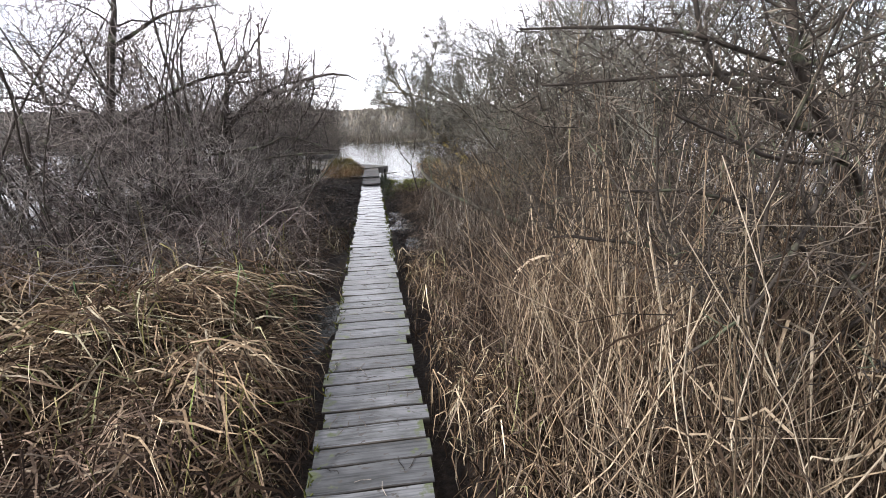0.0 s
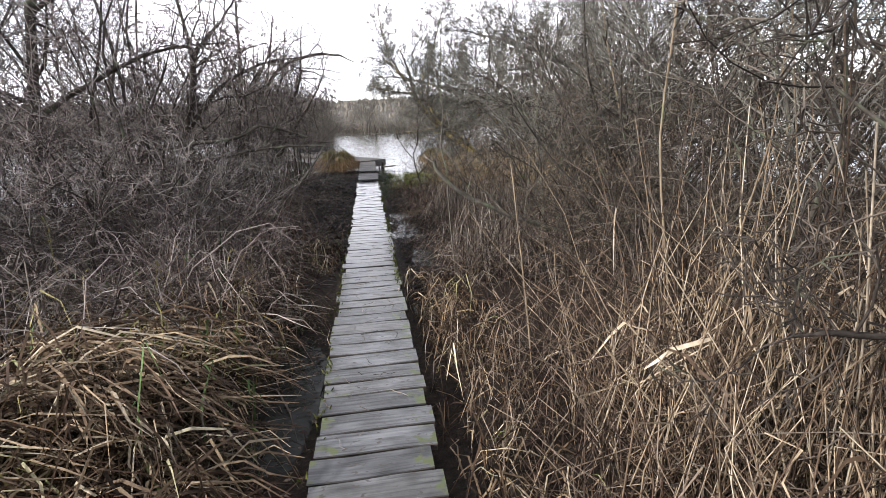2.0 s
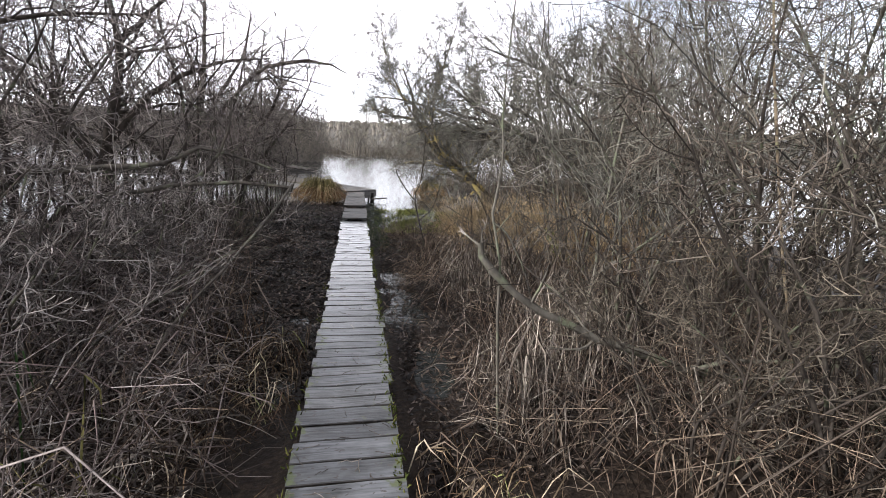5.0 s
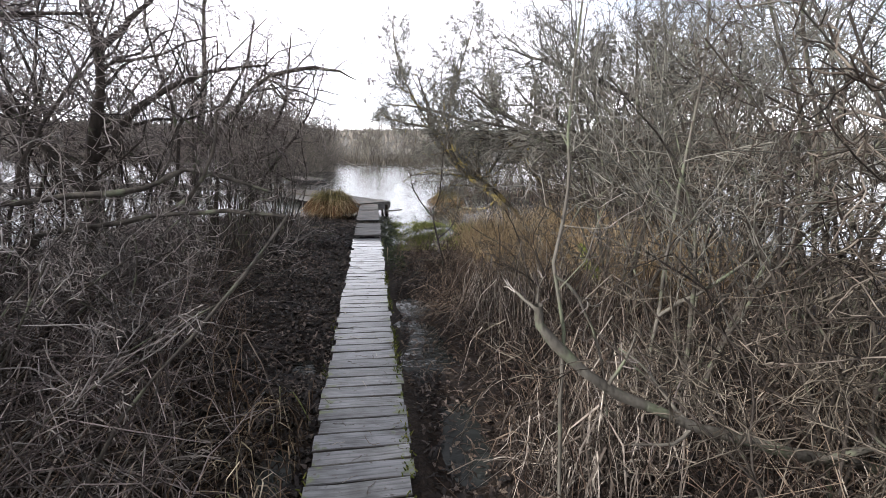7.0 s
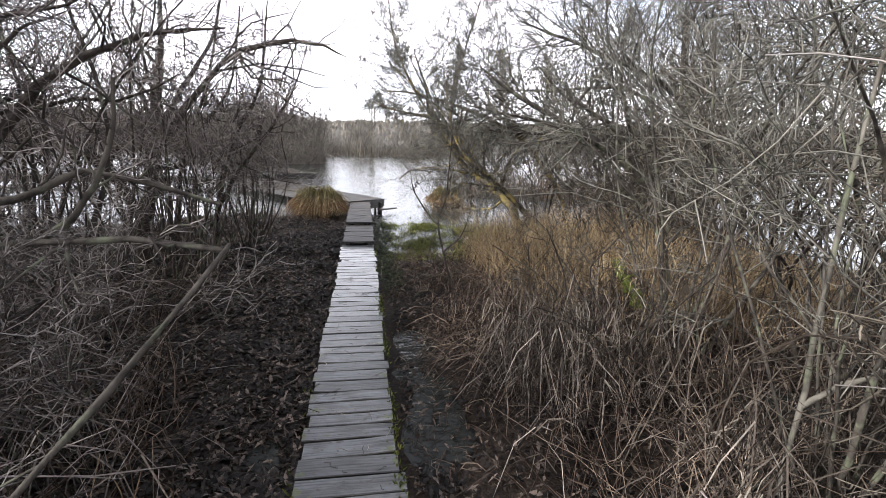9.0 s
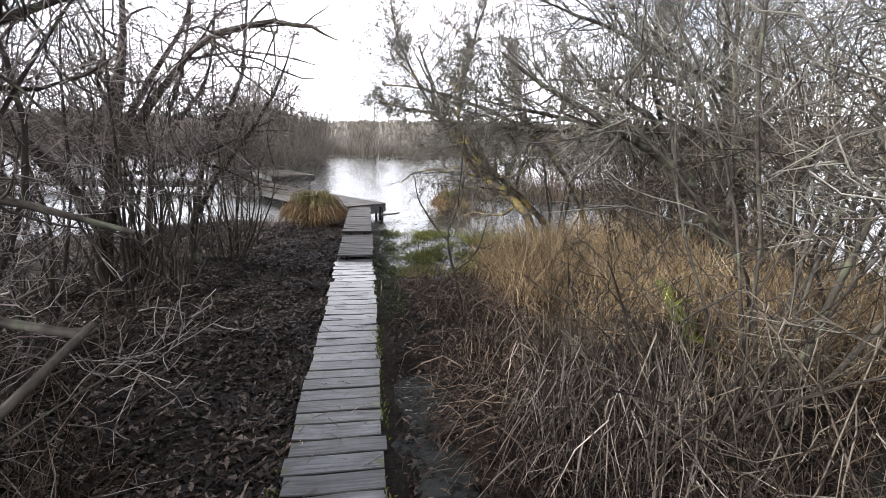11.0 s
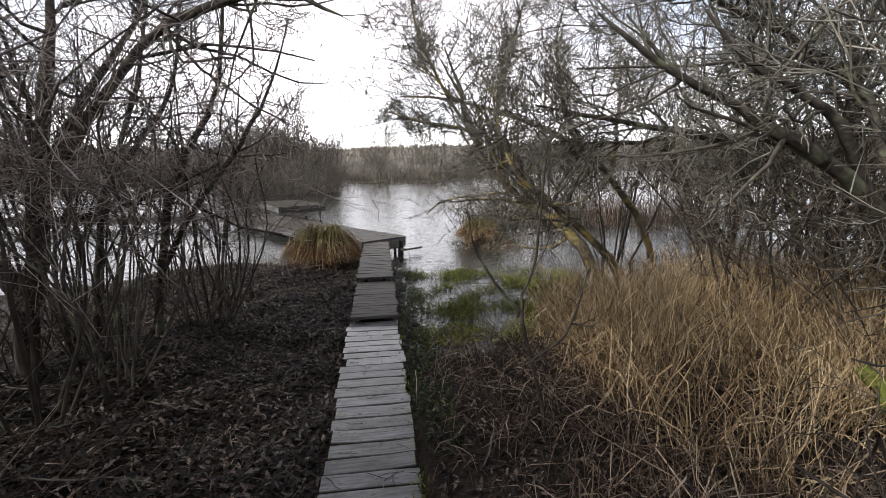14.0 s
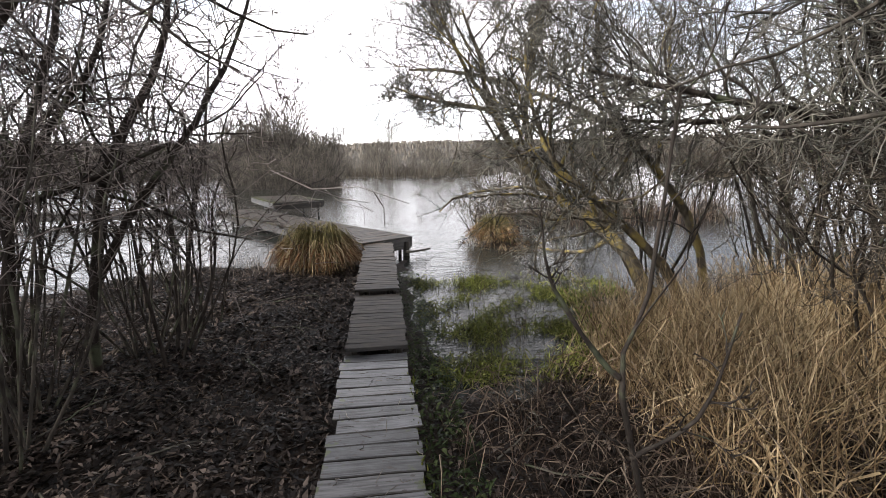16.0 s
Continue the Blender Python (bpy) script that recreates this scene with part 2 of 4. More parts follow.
M_SEDGE = plant_material("yellow_green_sedge", [(0, (0.06, 0.055, 0.02)), (0.5, (0.2, 0.185, 0.07)), (0.85, (0.36, 0.32, 0.15)), (1, (0.12, 0.19, 0.05))], 0.6)
M_SHOOT = plant_material("green_iris_leaves", [(0, (0.03, 0.06, 0.02)), (0.6, (0.07, 0.13, 0.045)), (1, (0.14, 0.2, 0.08))], 0.45)
M_RUST = plant_material("rust_brown_sedge", [(0, (0.07, 0.03, 0.014)), (0.6, (0.2, 0.095, 0.045)), (1, (0.34, 0.2, 0.1))], 0.7)
M_LEAF.node_tree.nodes["Principled BSDF"].inputs["Specular IOR Level"].default_value = 0.28
# Both far materials carry the haze of distance in their paler base colours.
M_FAR = plant_material("far_scrub", [(0, (0.1, 0.092, 0.082)), (0.5, (0.2, 0.182, 0.158)), (1, (0.33, 0.3, 0.255))], 0.9, 0.15, 3)
M_FAR_REED = plant_material("far_reeds", [(0, (0.08, 0.07, 0.057)), (0.5, (0.145, 0.126, 0.1)), (1, (0.22, 0.192, 0.15))], 0.9, 0.1, 3)

# ---- mesh helpers ----
rng = np.random.default_rng(7)
UP = np.array((0.0, 0.0, 1.0))


def mesh_of(name, verts, quads, material):
    me = bpy.data.meshes.new(name)
    verts, quads = np.asarray(verts, dtype=np.float32), np.asarray(quads, dtype=np.int32)
    me.vertices.add(len(verts))
    me.vertices.foreach_set("co", verts.ravel())
    me.loops.add(quads.size)
    me.loops.foreach_set("vertex_index", quads.ravel())
    me.polygons.add(len(quads))
    me.polygons.foreach_set("loop_start", np.arange(len(quads), dtype=np.int32) * quads.shape[1])
    me.materials.append(material)
    me.update(calc_edges=True)
    me.validate()
    return me


def unit(v):
    return v / (np.linalg.norm(v, axis=-1, keepdims=True) + 1e-9)


def tubes(P, R, sides=3, flat=1.0):
    """Verts and quads of n tapered stems through P (n, k, 3) with radii R (n, k); flat under 1 makes blades."""
    n, k, _ = P.shape
    T = np.empty_like(P)
    T[:, 1:-1] = P[:, 2:] - P[:, :-2]
    T[:, 0], T[:, -1] = P[:, 1] - P[:, 0], P[:, -1] - P[:, -2]
    T = unit(T)
    ref = unit(rng.normal(size=(n, 1, 3)))
    A = unit(np.cross(T, ref))
    B = np.cross(T, A)
    ang = np.arange(sides) * 2 * np.pi / sides
    V = P[:, :, None] + R[:, :, None, None] * (A[:, :, None] * np.cos(ang)[:, None] + flat * B[:, :, None] * np.sin(ang)[:, None])
    ids = np.arange(n * k * sides).reshape(n, k, sides)
    nxt = np.roll(ids, -1, axis=2)
    Q = np.stack((ids[:, :-1], nxt[:, :-1], nxt[:, 1:], ids[:, 1:]), axis=-1).reshape(-1, 4)
    return V.reshape(-1, 3), Q


def ribbons(P, W):
    """Blades of grass: folded strips through P (n, k, 3), half width W (n, k)."""
    n, k, _ = P.shape
    T = unit(np.concatenate((P[:, 1:] - P[:, :-1], P[:, -1:] - P[:, -2:-1]), axis=1))
    A = unit(np.cross(T, unit(rng.normal(size=(n, 1, 3)))))
    V = np.stack((P - A * W[..., None], P + A * W[..., None]), axis=2)
    ids = np.arange(n * k * 2).reshape(n, k, 2)
    Q = np.stack((ids[:, :-1, 0], ids[:, :-1, 1], ids[:, 1:, 1], ids[:, 1:, 0]), axis=-1).reshape(-1, 4)
    return V.reshape(-1, 3), Q


def joined(sets):
    vs, qs, base = [], [], 0
    for v, q in sets:
        vs.append(v)
        qs.append(q + base)
        base += len(v)
    return np.concatenate(vs), np.concatenate(qs)


def part(name, mesh, parent, label=""):
    ob = new(name, mesh)
    ob.parent = parent
    return tagged(ob, label)


def stuff(name, sets, material, label, category):
    v, q = joined(sets)
    return tagged(new(name, mesh_of(name, v, q, material)), label, category, kind="stuff")


def paths(start, direction, length, k, wobble, lift):
    """Wandering stems: n polylines of k points."""
    n = len(start)
    P = np.empty((n, k, 3))
    P[:, 0] = start
    d = unit(direction)
    step = (length / (k - 1))[:, None]
    for i in range(1, k):
        d = unit(d + rng.normal(size=(n, 3)) * wobble + UP * lift)
        P[:, i] = P[:, i - 1] + d * step
    return P


def branch_off(P, R, per, spread, ratio, k, wobble, lift, thin=0.55, tmin=0.25, least=0.003):
    """Side shoots of the stems P with radii R: per stem, leaving at about `spread` degrees."""
    n, kp, _ = P.shape
    idx = np.repeat(np.arange(n), per)
    m = len(idx)
    t = tmin + (1 - tmin) * rng.random(m) ** 0.8
    f = t * (kp - 1)
    a = np.minimum(f.astype(int), kp - 2)
    w = (f - a)[:, None]
    start = P[idx, a] * (1 - w) + P[idx, a + 1] * w
    rad = R[idx, a] * (1 - w[:, 0]) + R[idx, a + 1] * w[:, 0]
    tan = unit(P[idx, a + 1] - P[idx, a])
    side = unit(np.cross(tan, rng.normal(size=(m, 3))))
    ang = np.radians(spread) * rng.uniform(0.6, 1.3, m)[:, None]
    length = np.linalg.norm(P[idx, 1:] - P[idx, :-1], axis=2).sum(1) * ratio * rng.uniform(0.55, 1.25, m) * (1.15 - 0.6 * t)
    C = paths(start, tan * np.cos(ang) + side * np.sin(ang), length, k, wobble, lift)
    r0 = np.maximum(rad * thin, least)
    S = np.maximum(r0[:, None] * np.linspace(1, 0.4, k)[None], least * 0.6)
    return C, S


def smooth_line(points, k):
    """A smooth line of k points through a few given ones."""
    p = np.array(points, dtype=float)
    p = np.concatenate((2 * p[:1] - p[1:2], p, 2 * p[-1:] - p[-2:-1]))
    out = []
    for u in np.linspace(0, len(points) - 1 - 1e-6, k):
        i, s = int(u), u - int(u)
        a, b, c, d = p[i:i + 4]
        out.append(0.5 * (2 * b + (c - a) * s + (2 * a - 5 * b + 4 * c - d) * s * s + (3 * b - a - 3 * c + d) * s ** 3))
    return np.array(out)


def woody(name, mains, levels, bark, twig, label, category, group="", sides=7, single=True, least=0.004):
    """A bare shrub or tree: mains are (points, base radius, tip radius); each level is (per, spread, ratio, wobble, lift)."""
    root = tagged(new(name), label, category, group)
    k = 12
    P = np.array([smooth_line(p, k) for p, _, _ in mains])
    R = np.array([np.linspace(a, b, k) for _, a, b in mains])
    P[:, 1:-1] += rng.normal(size=P[:, 1:-1].shape) * (R[:, 1:-1, None] * 0.35)
    stems = []
    for i in range(len(mains)):
        v, q = tubes(P[i:i + 1], R[i:i + 1] * (1 + 0.1 * rng.normal(size=(1, k))), sides)
        me = mesh_of("stem", v, q, bark)
        me.polygons.foreach_set("use_smooth", [True] * len(me.polygons))
        stems.append(part("stem", me, root))
    sets = []
    for j, (per, spread, ratio, wobble, lift) in enumerate(levels):
        P, R = branch_off(P, R, per, spread, ratio, 6 if j == 0 else (4 if j == 1 else 3), wobble, lift, thin=0.42 if j == 0 else 0.55, tmin=0.3 if j == 0 else 0.15, least=least)
        if j == 0 and single:
            clear_way = ~((np.abs(P[..., 0]) < 0.6) & (P[..., 1] < 11.5) & (P[..., 2] < 2.5)).any(axis=1)
            owner = np.repeat(np.arange(len(stems)), per)[clear_way]
            P, R = P[clear_way], R[clear_way]
            for i in range(len(P)):
                part("branch", mesh_of("branch", *tubes(P[i:i + 1], R[i:i + 1], 5), bark), stems[owner[i]])
        else:
            clear_way = ~((np.abs(P[..., 0]) < 0.5) & (P[..., 1] < 11.5) & (P[..., 2] < 2.3)).any(axis=1) if single else np.ones(len(P), dtype=bool)
            P, R = P[clear_way], R[clear_way]
            sets.append(tubes(P, R, 4 if j == 0 else 3))
    if sets:
        tagged(part("crown", mesh_of("crown", *joined(sets), twig), root), kind="stuff")
    return root


def wavy(points, amount):
    """The points shifted a little to the side, for a crooked stem."""
    return [(x + rng.normal() * amount, y + rng.normal() * amount, z) for x, y, z in points]


def bush(name, stems, height, spread, levels, bark, twig, label, r=0.02, category="shrub", lean=(0, 0), least=0.0036):
    mains = []
    for i in range(stems):
        a = 2 * math.pi * (i + rng.random() * 0.7) / stems
        h = height * rng.uniform(0.6, 1.1)
        s = spread * rng.uniform(0.35, 1.1)
        b = rng.uniform(0.05, 0.22)
        c, d = math.cos(a), math.sin(a)
        mains.append(([(c * b, d * b, -0.15), *wavy([(c * (b + 0.28 * s) + lean[0] * 0.3, d * (b + 0.28 * s) + lean[1] * 0.3, h * 0.4), (c * (b + 0.6 * s) + lean[0] * 0.7, d * (b + 0.6 * s) + lean[1] * 0.7, h * 0.75), (c * (b + s) + lean[0], d * (b + s) + lean[1], h)], 0.055 * height)],
                      r * rng.uniform(0.6, 1.4), 0.005))
    return woody(name, mains, levels, bark, twig, label, category, "thicket of " + name.replace("_", " ") + "s", single=False, least=least)


# ---- ground and water ----
WATER = -0.24


def bank(x, y):
    """How far the ground stands out of the lake here: 1 on land, 0 in open water."""
    wig = 0.5 * np.sin(x * 1.3 + 0.4) + 0.35 * np.sin(y * 1.7 + x)
    left = np.minimum(-x + 0.9, np.minimum(x + 7.2 + wig, 18.1 + 0.4 * wig - y - np.maximum(-x - 2.4, 0) * 0.55))
    right = np.minimum(x + 0.5, 13.1 + 0.4 * wig - y + 0.55 * np.maximum(x - 2.2, 0) - 2.2 * np.maximum(x - 7, 0))
    near = np.maximum(left, right)
    near = np.maximum(near, 6.0 - y)
    isle = 0.9 - np.hypot((x - 2.7) / 1.1, y - 19.3)
    isle = np.maximum(isle, 2.6 - np.hypot((x - 7.0) / 1.7, y - 23.5))
    isle = np.maximum(isle, 3.2 - np.hypot((x + 7.3) / 1.3, (y - 46.5)))
    shore = y - 66 + 4 * np.sin(x * 0.06) + 0.0012 * x * x - np.maximum(x - 6, 0) * 1.5
    shore = np.minimum(shore, np.maximum(y - 30, shore))
    return np.maximum(np.maximum(near, isle), np.maximum(shore, np.abs(x) - 220))


def ground_z(x, y):
    x, y = np.asarray(x, dtype=float), np.asarray(y, dtype=float)
    b = np.clip(bank(x, y) / 0.8, -1, 1)
    z = -0.33 + 0.18 * b
    z = z + 0.035 * np.sin(x * 3.1 + 1.7 * np.sin(y * 1.9)) * np.cos(y * 2.7 + np.sin(x * 2.3)) + 0.02 * np.sin(7.3 * x + 2 * y) * np.sin(6.1 * y - 3 * x)
    for px, py, rx, ry, d in ((0.62, 8.5, 0.32, 0.8, 0.16), (0.6, 9.7, 0.28, 0.45, 0.13), (-0.5, 8.2, 0.26, 0.4, 0.14), (-0.55, 3.9, 0.28, 0.9, 0.2), (0.5, 5.2, 0.2, 0.8, 0.1), (0.68, 6.8, 0.26, 0.75, 0.15), (-0.5, 6.7, 0.2, 0.4, 0.14), (1.9, 7.0, 0.5, 0.5, 0.1), (3.3, 8.2, 0.8, 0.6, 0.12)):
        z = z - d * np.exp(-((x - px) / rx) ** 2 - ((y - py) / ry) ** 2)
    z = z + 0.1 * np.exp(-((x + 3) / 2.0) ** 2 - ((y - 1.5) / 2.2) ** 2)
    d = np.hypot(x, y)
    hill = np.clip((d - 130) / 650, 0, 1)
    return z + hill * hill * (3 - 2 * hill) * (29 + 3 * np.sin(x * 0.006) + 1.2 * np.sin(x * 0.021))


def make_ground():
    near = np.arange(-8.0, 8.01, 0.125)
    grow = 8.0 * 1.13 ** np.arange(1, 48)
    xs = np.concatenate((-grow[::-1], near, grow))
    ys = np.concatenate((-6 - grow[:40][::-1] + 8, np.arange(-5.0, 20.01, 0.125), 20 + (grow - 8)))
    X, Y = np.meshgrid(xs, ys)
    V = np.stack((X, Y, ground_z(X, Y)), axis=-1).reshape(-1, 3)
    ids = np.arange(X.size).reshape(X.shape)
    Q = np.stack((ids[:-1, :-1], ids[:-1, 1:], ids[1:, 1:], ids[1:, :-1]), axis=-1).reshape(-1, 4)
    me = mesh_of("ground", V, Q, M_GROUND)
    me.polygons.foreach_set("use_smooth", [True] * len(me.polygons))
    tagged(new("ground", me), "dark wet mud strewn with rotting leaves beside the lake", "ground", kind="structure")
    bm = bmesh.new()
    vs = [bm.verts.new(c) for c in ((-400, -60, WATER), (400, -60, WATER), (400, 260, WATER), (-400, 260, WATER))]
    bm.faces.new(vs)
    wm = bpy.data.meshes.new("water")
    bm.to_mesh(wm)
    bm.free()
    wm.materials.append(M_WATER)
    tagged(new("water", wm), "grey rippled lake water reflecting the white sky", "water", kind="structure")


make_ground()
# ---- bare shrubs ----
def spot(x, y, turn=0.0, size=1.0, sink=0.0):
    return pose(x, y, float(ground_z(x, y)) - sink, 0, 0, turn) @ Matrix.Scale(size, 4)


def plant_all(proto, spots):
    """The first spot takes the shrub itself, the others its copies."""
    for x, y, turn, size in spots[1:]:
        copy_thing(proto, spot(x, y, turn, size))
    proto.matrix_basis = spot(*spots[0])


DENSE = [(9, 45, 0.5, 0.2, 0.09), (6, 48, 0.52, 0.25, 0.08), (3, 48, 0.55, 0.28, 0.05)]
SCRUB = [(6, 48, 0.5, 0.26, 0.05), (5, 52, 0.5, 0.32, 0.03), (3, 55, 0.5, 0.32, 0.02)]
OPEN = [(8, 60, 0.48, 0.32, 0.02), (6, 62, 0.5, 0.38, 0.0), (2, 60, 0.5, 0.36, 0.0)]

plant_all(bush("alder_shrub", 7, 3.7, 1.5, OPEN, M_BARK_DARK, M_TWIG, "bare purple-brown alder shrub with dense twigs on the mud", 0.02, least=0.0043),
          [(-3.2, 8.6, 0, 1.0), (-4.6, 5.6, 70, 1.0), (-5.4, 9.6, 140, 1.05), (-4.6, 12.6, 200, 1.0), (-3.4, 5.4, 250, 0.8), (-6.0, 7.0, 310, 1.1), (-5.6, 14.5, 30, 0.9), (-2.9, 7.0, 15, 0.85), (-4.4, 9.9, 95, 1.15), (-3.0, 10.0, 75, 1.1), (-4.0, 11.8, 330, 1.2), (-6.6, 13.2, 50, 1.1), (-6.4, 16.0, 120, 1.0), (-7.6, 8.8, 200, 1.15), (-4.9, 7.3, 205, 1.4), (-3.8, 8.2, 35, 1.25)])
plant_all(bush("alder_shrub", 7, 3.3, 1.2, OPEN, M_BARK_DARK, M_TWIG, "slender bare alder shrub with upright dark stems", 0.018, least=0.0038),
          [(-1.75, 13.6, 100, 0.8), (-2.35, 11.7, 130, 0.9), (-1.85, 14.6, 280, 0.7), (-2.6, 10.4, 220, 0.85), (-2.9, 15.2, 40, 0.85), (-4.2, 15.2, 250, 1.05), (-5.0, 11.6, 20, 1.1)])
plant_all(bush("coppice_alder", 11, 3.1, 0.75, [(8, 55, 0.42, 0.3, 0.02), (6, 58, 0.5, 0.34, 0.0)], M_BARK, M_TWIG, "thicket of thin dark alder stems rising from one stool", 0.011, least=0.0034),
          [(-2.05, 12.2, 0, 0.9), (-2.1, 13.75, 80, 0.85), (-2.75, 12.9, 160, 1.0), (-3.25, 13.4, 240, 1.0), (-1.95, 14.3, 40, 0.75), (-3.4, 12.3, 20, 1.0), (-2.35, 12.75, 270, 0.85)])
plant_all(bush("thorny_scrub", 12, 1.5, 1.1, SCRUB, M_BARK, M_TWIG_GREY, "low tangled grey-brown scrub in the marsh", 0.010),
          [(-2.1, 6.6, 0, 1.0), (-1.75, 8.0, 200, 0.85), (-2.4, 9.4, 140, 0.9), (-3.9, 7.0, 300, 1.15), (-2.6, 7.3, 60, 1.0), (-3.0, 5.7, 170, 1.05), (-5.0, 6.0, 100, 1.2), (-3.3, 9.6, 20, 1.0), (-4.2, 5.0, 290, 0.9)])
plant_all(bush("willow_shrub", 9, 4.0, 1.7, DENSE, M_BARK, M_TWIG_PALE, "bare olive-grey willow shrub with fine upright twigs", 0.022, least=0.0042),
          [(2.9, 9.0, 0, 0.85), (3.6, 5.6, 90, 0.9), (4.6, 8.0, 180, 1.05), (5.4, 11.2, 270, 1.0), (4.6, 3.0, 45, 0.9), (7.2, 13.5, 15, 1.0), (3.9, 2.4, 100, 0.95), (2.5, 7.2, 300, 0.66), (5.2, 14.2, 200, 1.0), (4.0, 7.0, 330, 1.0), (3.2, 3.8, 250, 0.8), (4.6, 16.6, 10, 1.0), (6.0, 15.5, 135, 1.15), (7.9, 15.2, 220, 1.3), (5.0, 12.6, 190, 1.05), (6.6, 11.6, 310, 1.2)])
plant_all(bush("willow_scrub", 11, 1.7, 1.2, SCRUB, M_BARK_DARK, M_TWIG_OCHRE, "low tangled brown willow scrub beside the reeds", 0.010),
          [(2.0, 8.6, 0, 0.8), (2.7, 6.1, 110, 1.0), (3.7, 7.2, 220, 1.3), (4.3, 9.6, 150, 1.4), (2.0, 5.4, 260, 0.75), (5.0, 6.0, 330, 1.5), (4.4, 4.2, 20, 1.0), (2.6, 3.4, 200, 0.8), (3.3, 5.2, 75, 0.9), (6.3, 9.2, 15, 1.6), (7.0, 7.4, 140, 1.7), (4.5, 13.2, 130, 1.3), (5.5, 13.7, 250, 1.5), (3.9, 12.3, 190, 1.1), (4.9, 11.8, 310, 1.25), (5.9, 12.4, 90, 1.5), (6.6, 14.6, 170, 1.6), (4.1, 10.9, 270, 1.0)])
plant_all(bush("goat_willow", 11, 1.9, 1.5, SCRUB, M_BARK, M_TWIG_OCHRE, "low ochre willow shrub hanging over the water", 0.014),
          [(3.9, 18.6, 0, 0.9), (3.0, 20.6, 120, 0.75), (5.2, 20.4, 240, 1.0), (7.2, 17.2, 60, 0.9), (5.6, 23.5, 180, 1.1), (2.5, 20.3, 300, 0.85), (3.5, 21.6, 75, 1.1), (4.6, 25.0, 30, 1.2), (8.0, 22.6, 150, 1.2)])

plant_all(bush("hawthorn_shrub", 8, 2.5, 1.3, [(9, 55, 0.42, 0.3, 0.03), (6, 58, 0.42, 0.35, 0.0), (3, 60, 0.4, 0.3, 0.0)], M_BARK_DARK, M_TWIG_BROWN, "bare crooked hawthorn shrub with dark thorny twigs", 0.015, least=0.0036),
          [(2.0, 1.6, 0, 0.8), (2.6, 3.2, 45, 0.8), (3.3, 4.4, 80, 1.05), (2.5, 5.0, 200, 0.85), (3.9, 3.2, 150, 1.1), (3.1, 6.3, 280, 1.0), (4.6, 5.4, 30, 1.25), (2.7, 1.2, 330, 0.8), (3.6, 0.6, 120, 1.1), (4.9, 1.6, 60, 1.25), (5.6, 3.9, 230, 1.35), (5.5, 7.3, 100, 1.4), (4.1, 8.6, 310, 1.15)])
plant_all(bush("bramble_shrub", 10, 1.35, 1.1, [(8, 55, 0.45, 0.3, 0.02), (6, 58, 0.45, 0.35, 0.0), (3, 60, 0.45, 0.3, 0.0)], M_BARK_DARK, M_TWIG_DARK, "low dense purple-brown shrub at the edge of the mud", 0.011, least=0.0034),
          [(-2.4, 5.9, 0, 0.9), (-3.4, 6.9, 90, 1.1), (-2.6, 8.2, 190, 0.9), (-4.3, 6.4, 240, 1.2), (-3.6, 8.0, 310, 1.15), (-5.4, 7.6, 40, 1.4), (-4.9, 9.0, 70, 1.2), (-3.5, 10.6, 200, 1.0), (-6.2, 5.4, 160, 1.2), (-2.4, 13.0, 110, 0.55), (-3.1, 12.6, 20, 0.6), (-3.6, 12.0, 310, 0.65)])
# ---- single trees ----
woody("leaning_willow",
      [([(3.62, 14.2, -0.4), (3.35, 14.6, -0.03), (3.13, 15.4, 0.63), (2.2, 15.6, 1.31), (1.56, 15.6, 2.2), (1.42, 15.7, 2.9), (1.2, 15.8, 3.5)], 0.115, 0.014),
       ([(2.2, 15.6, 1.31), (1.95, 15.3, 1.9), (1.9, 15.2, 2.6), (2.0, 15.1, 3.4)], 0.05, 0.01),
       ([(1.56, 15.6, 2.2), (1.1, 15.5, 2.9), (0.75, 15.4, 3.6), (0.6, 15.3, 4.4)], 0.03, 0.01),
       ([(1.9, 15.2, 2.6), (2.1, 15.0, 3.5), (2.4, 14.9, 4.6)], 0.03, 0.01),
       ([(1.56, 15.6, 2.2), (1.15, 15.6, 2.3), (0.7, 15.6, 2.36), (0.31, 15.6, 2.5)], 0.035, 0.008),
       ([(3.85, 14.4, -0.4), (3.48, 14.5, 0.26), (3.08, 14.5, 0.68), (2.42, 14.5, 1.22), (2.01, 14.5, 1.54), (1.75, 14.6, 2.2), (1.7, 14.7, 2.9)], 0.07, 0.012),
       ([(4.95, 15.7, -0.4), (4.66, 15.8, 0.69), (4.05, 15.8, 1.45), (3.4, 15.8, 2.0), (2.31, 15.8, 2.45), (1.29, 15.8, 2.72), (0.5, 15.8, 2.75)], 0.075, 0.012),
       ([(3.4, 15.8, 2.0), (3.2, 15.9, 2.7), (3.1, 16.0, 3.6)], 0.04, 0.01),
       ([(4.05, 15.8, 1.45), (4.2, 15.9, 2.4), (4.3, 16.1, 3.7)], 0.045, 0.01)],
      [(26, 55, 0.4, 0.26, 0.06), (11, 52, 0.52, 0.3, 0.07), (9, 50, 0.55, 0.28, 0.05)], M_BARK_MOSSY, M_TWIG_PALE,
      "leaning bare willow with yellow-lichened trunk at the water's edge", "tree")
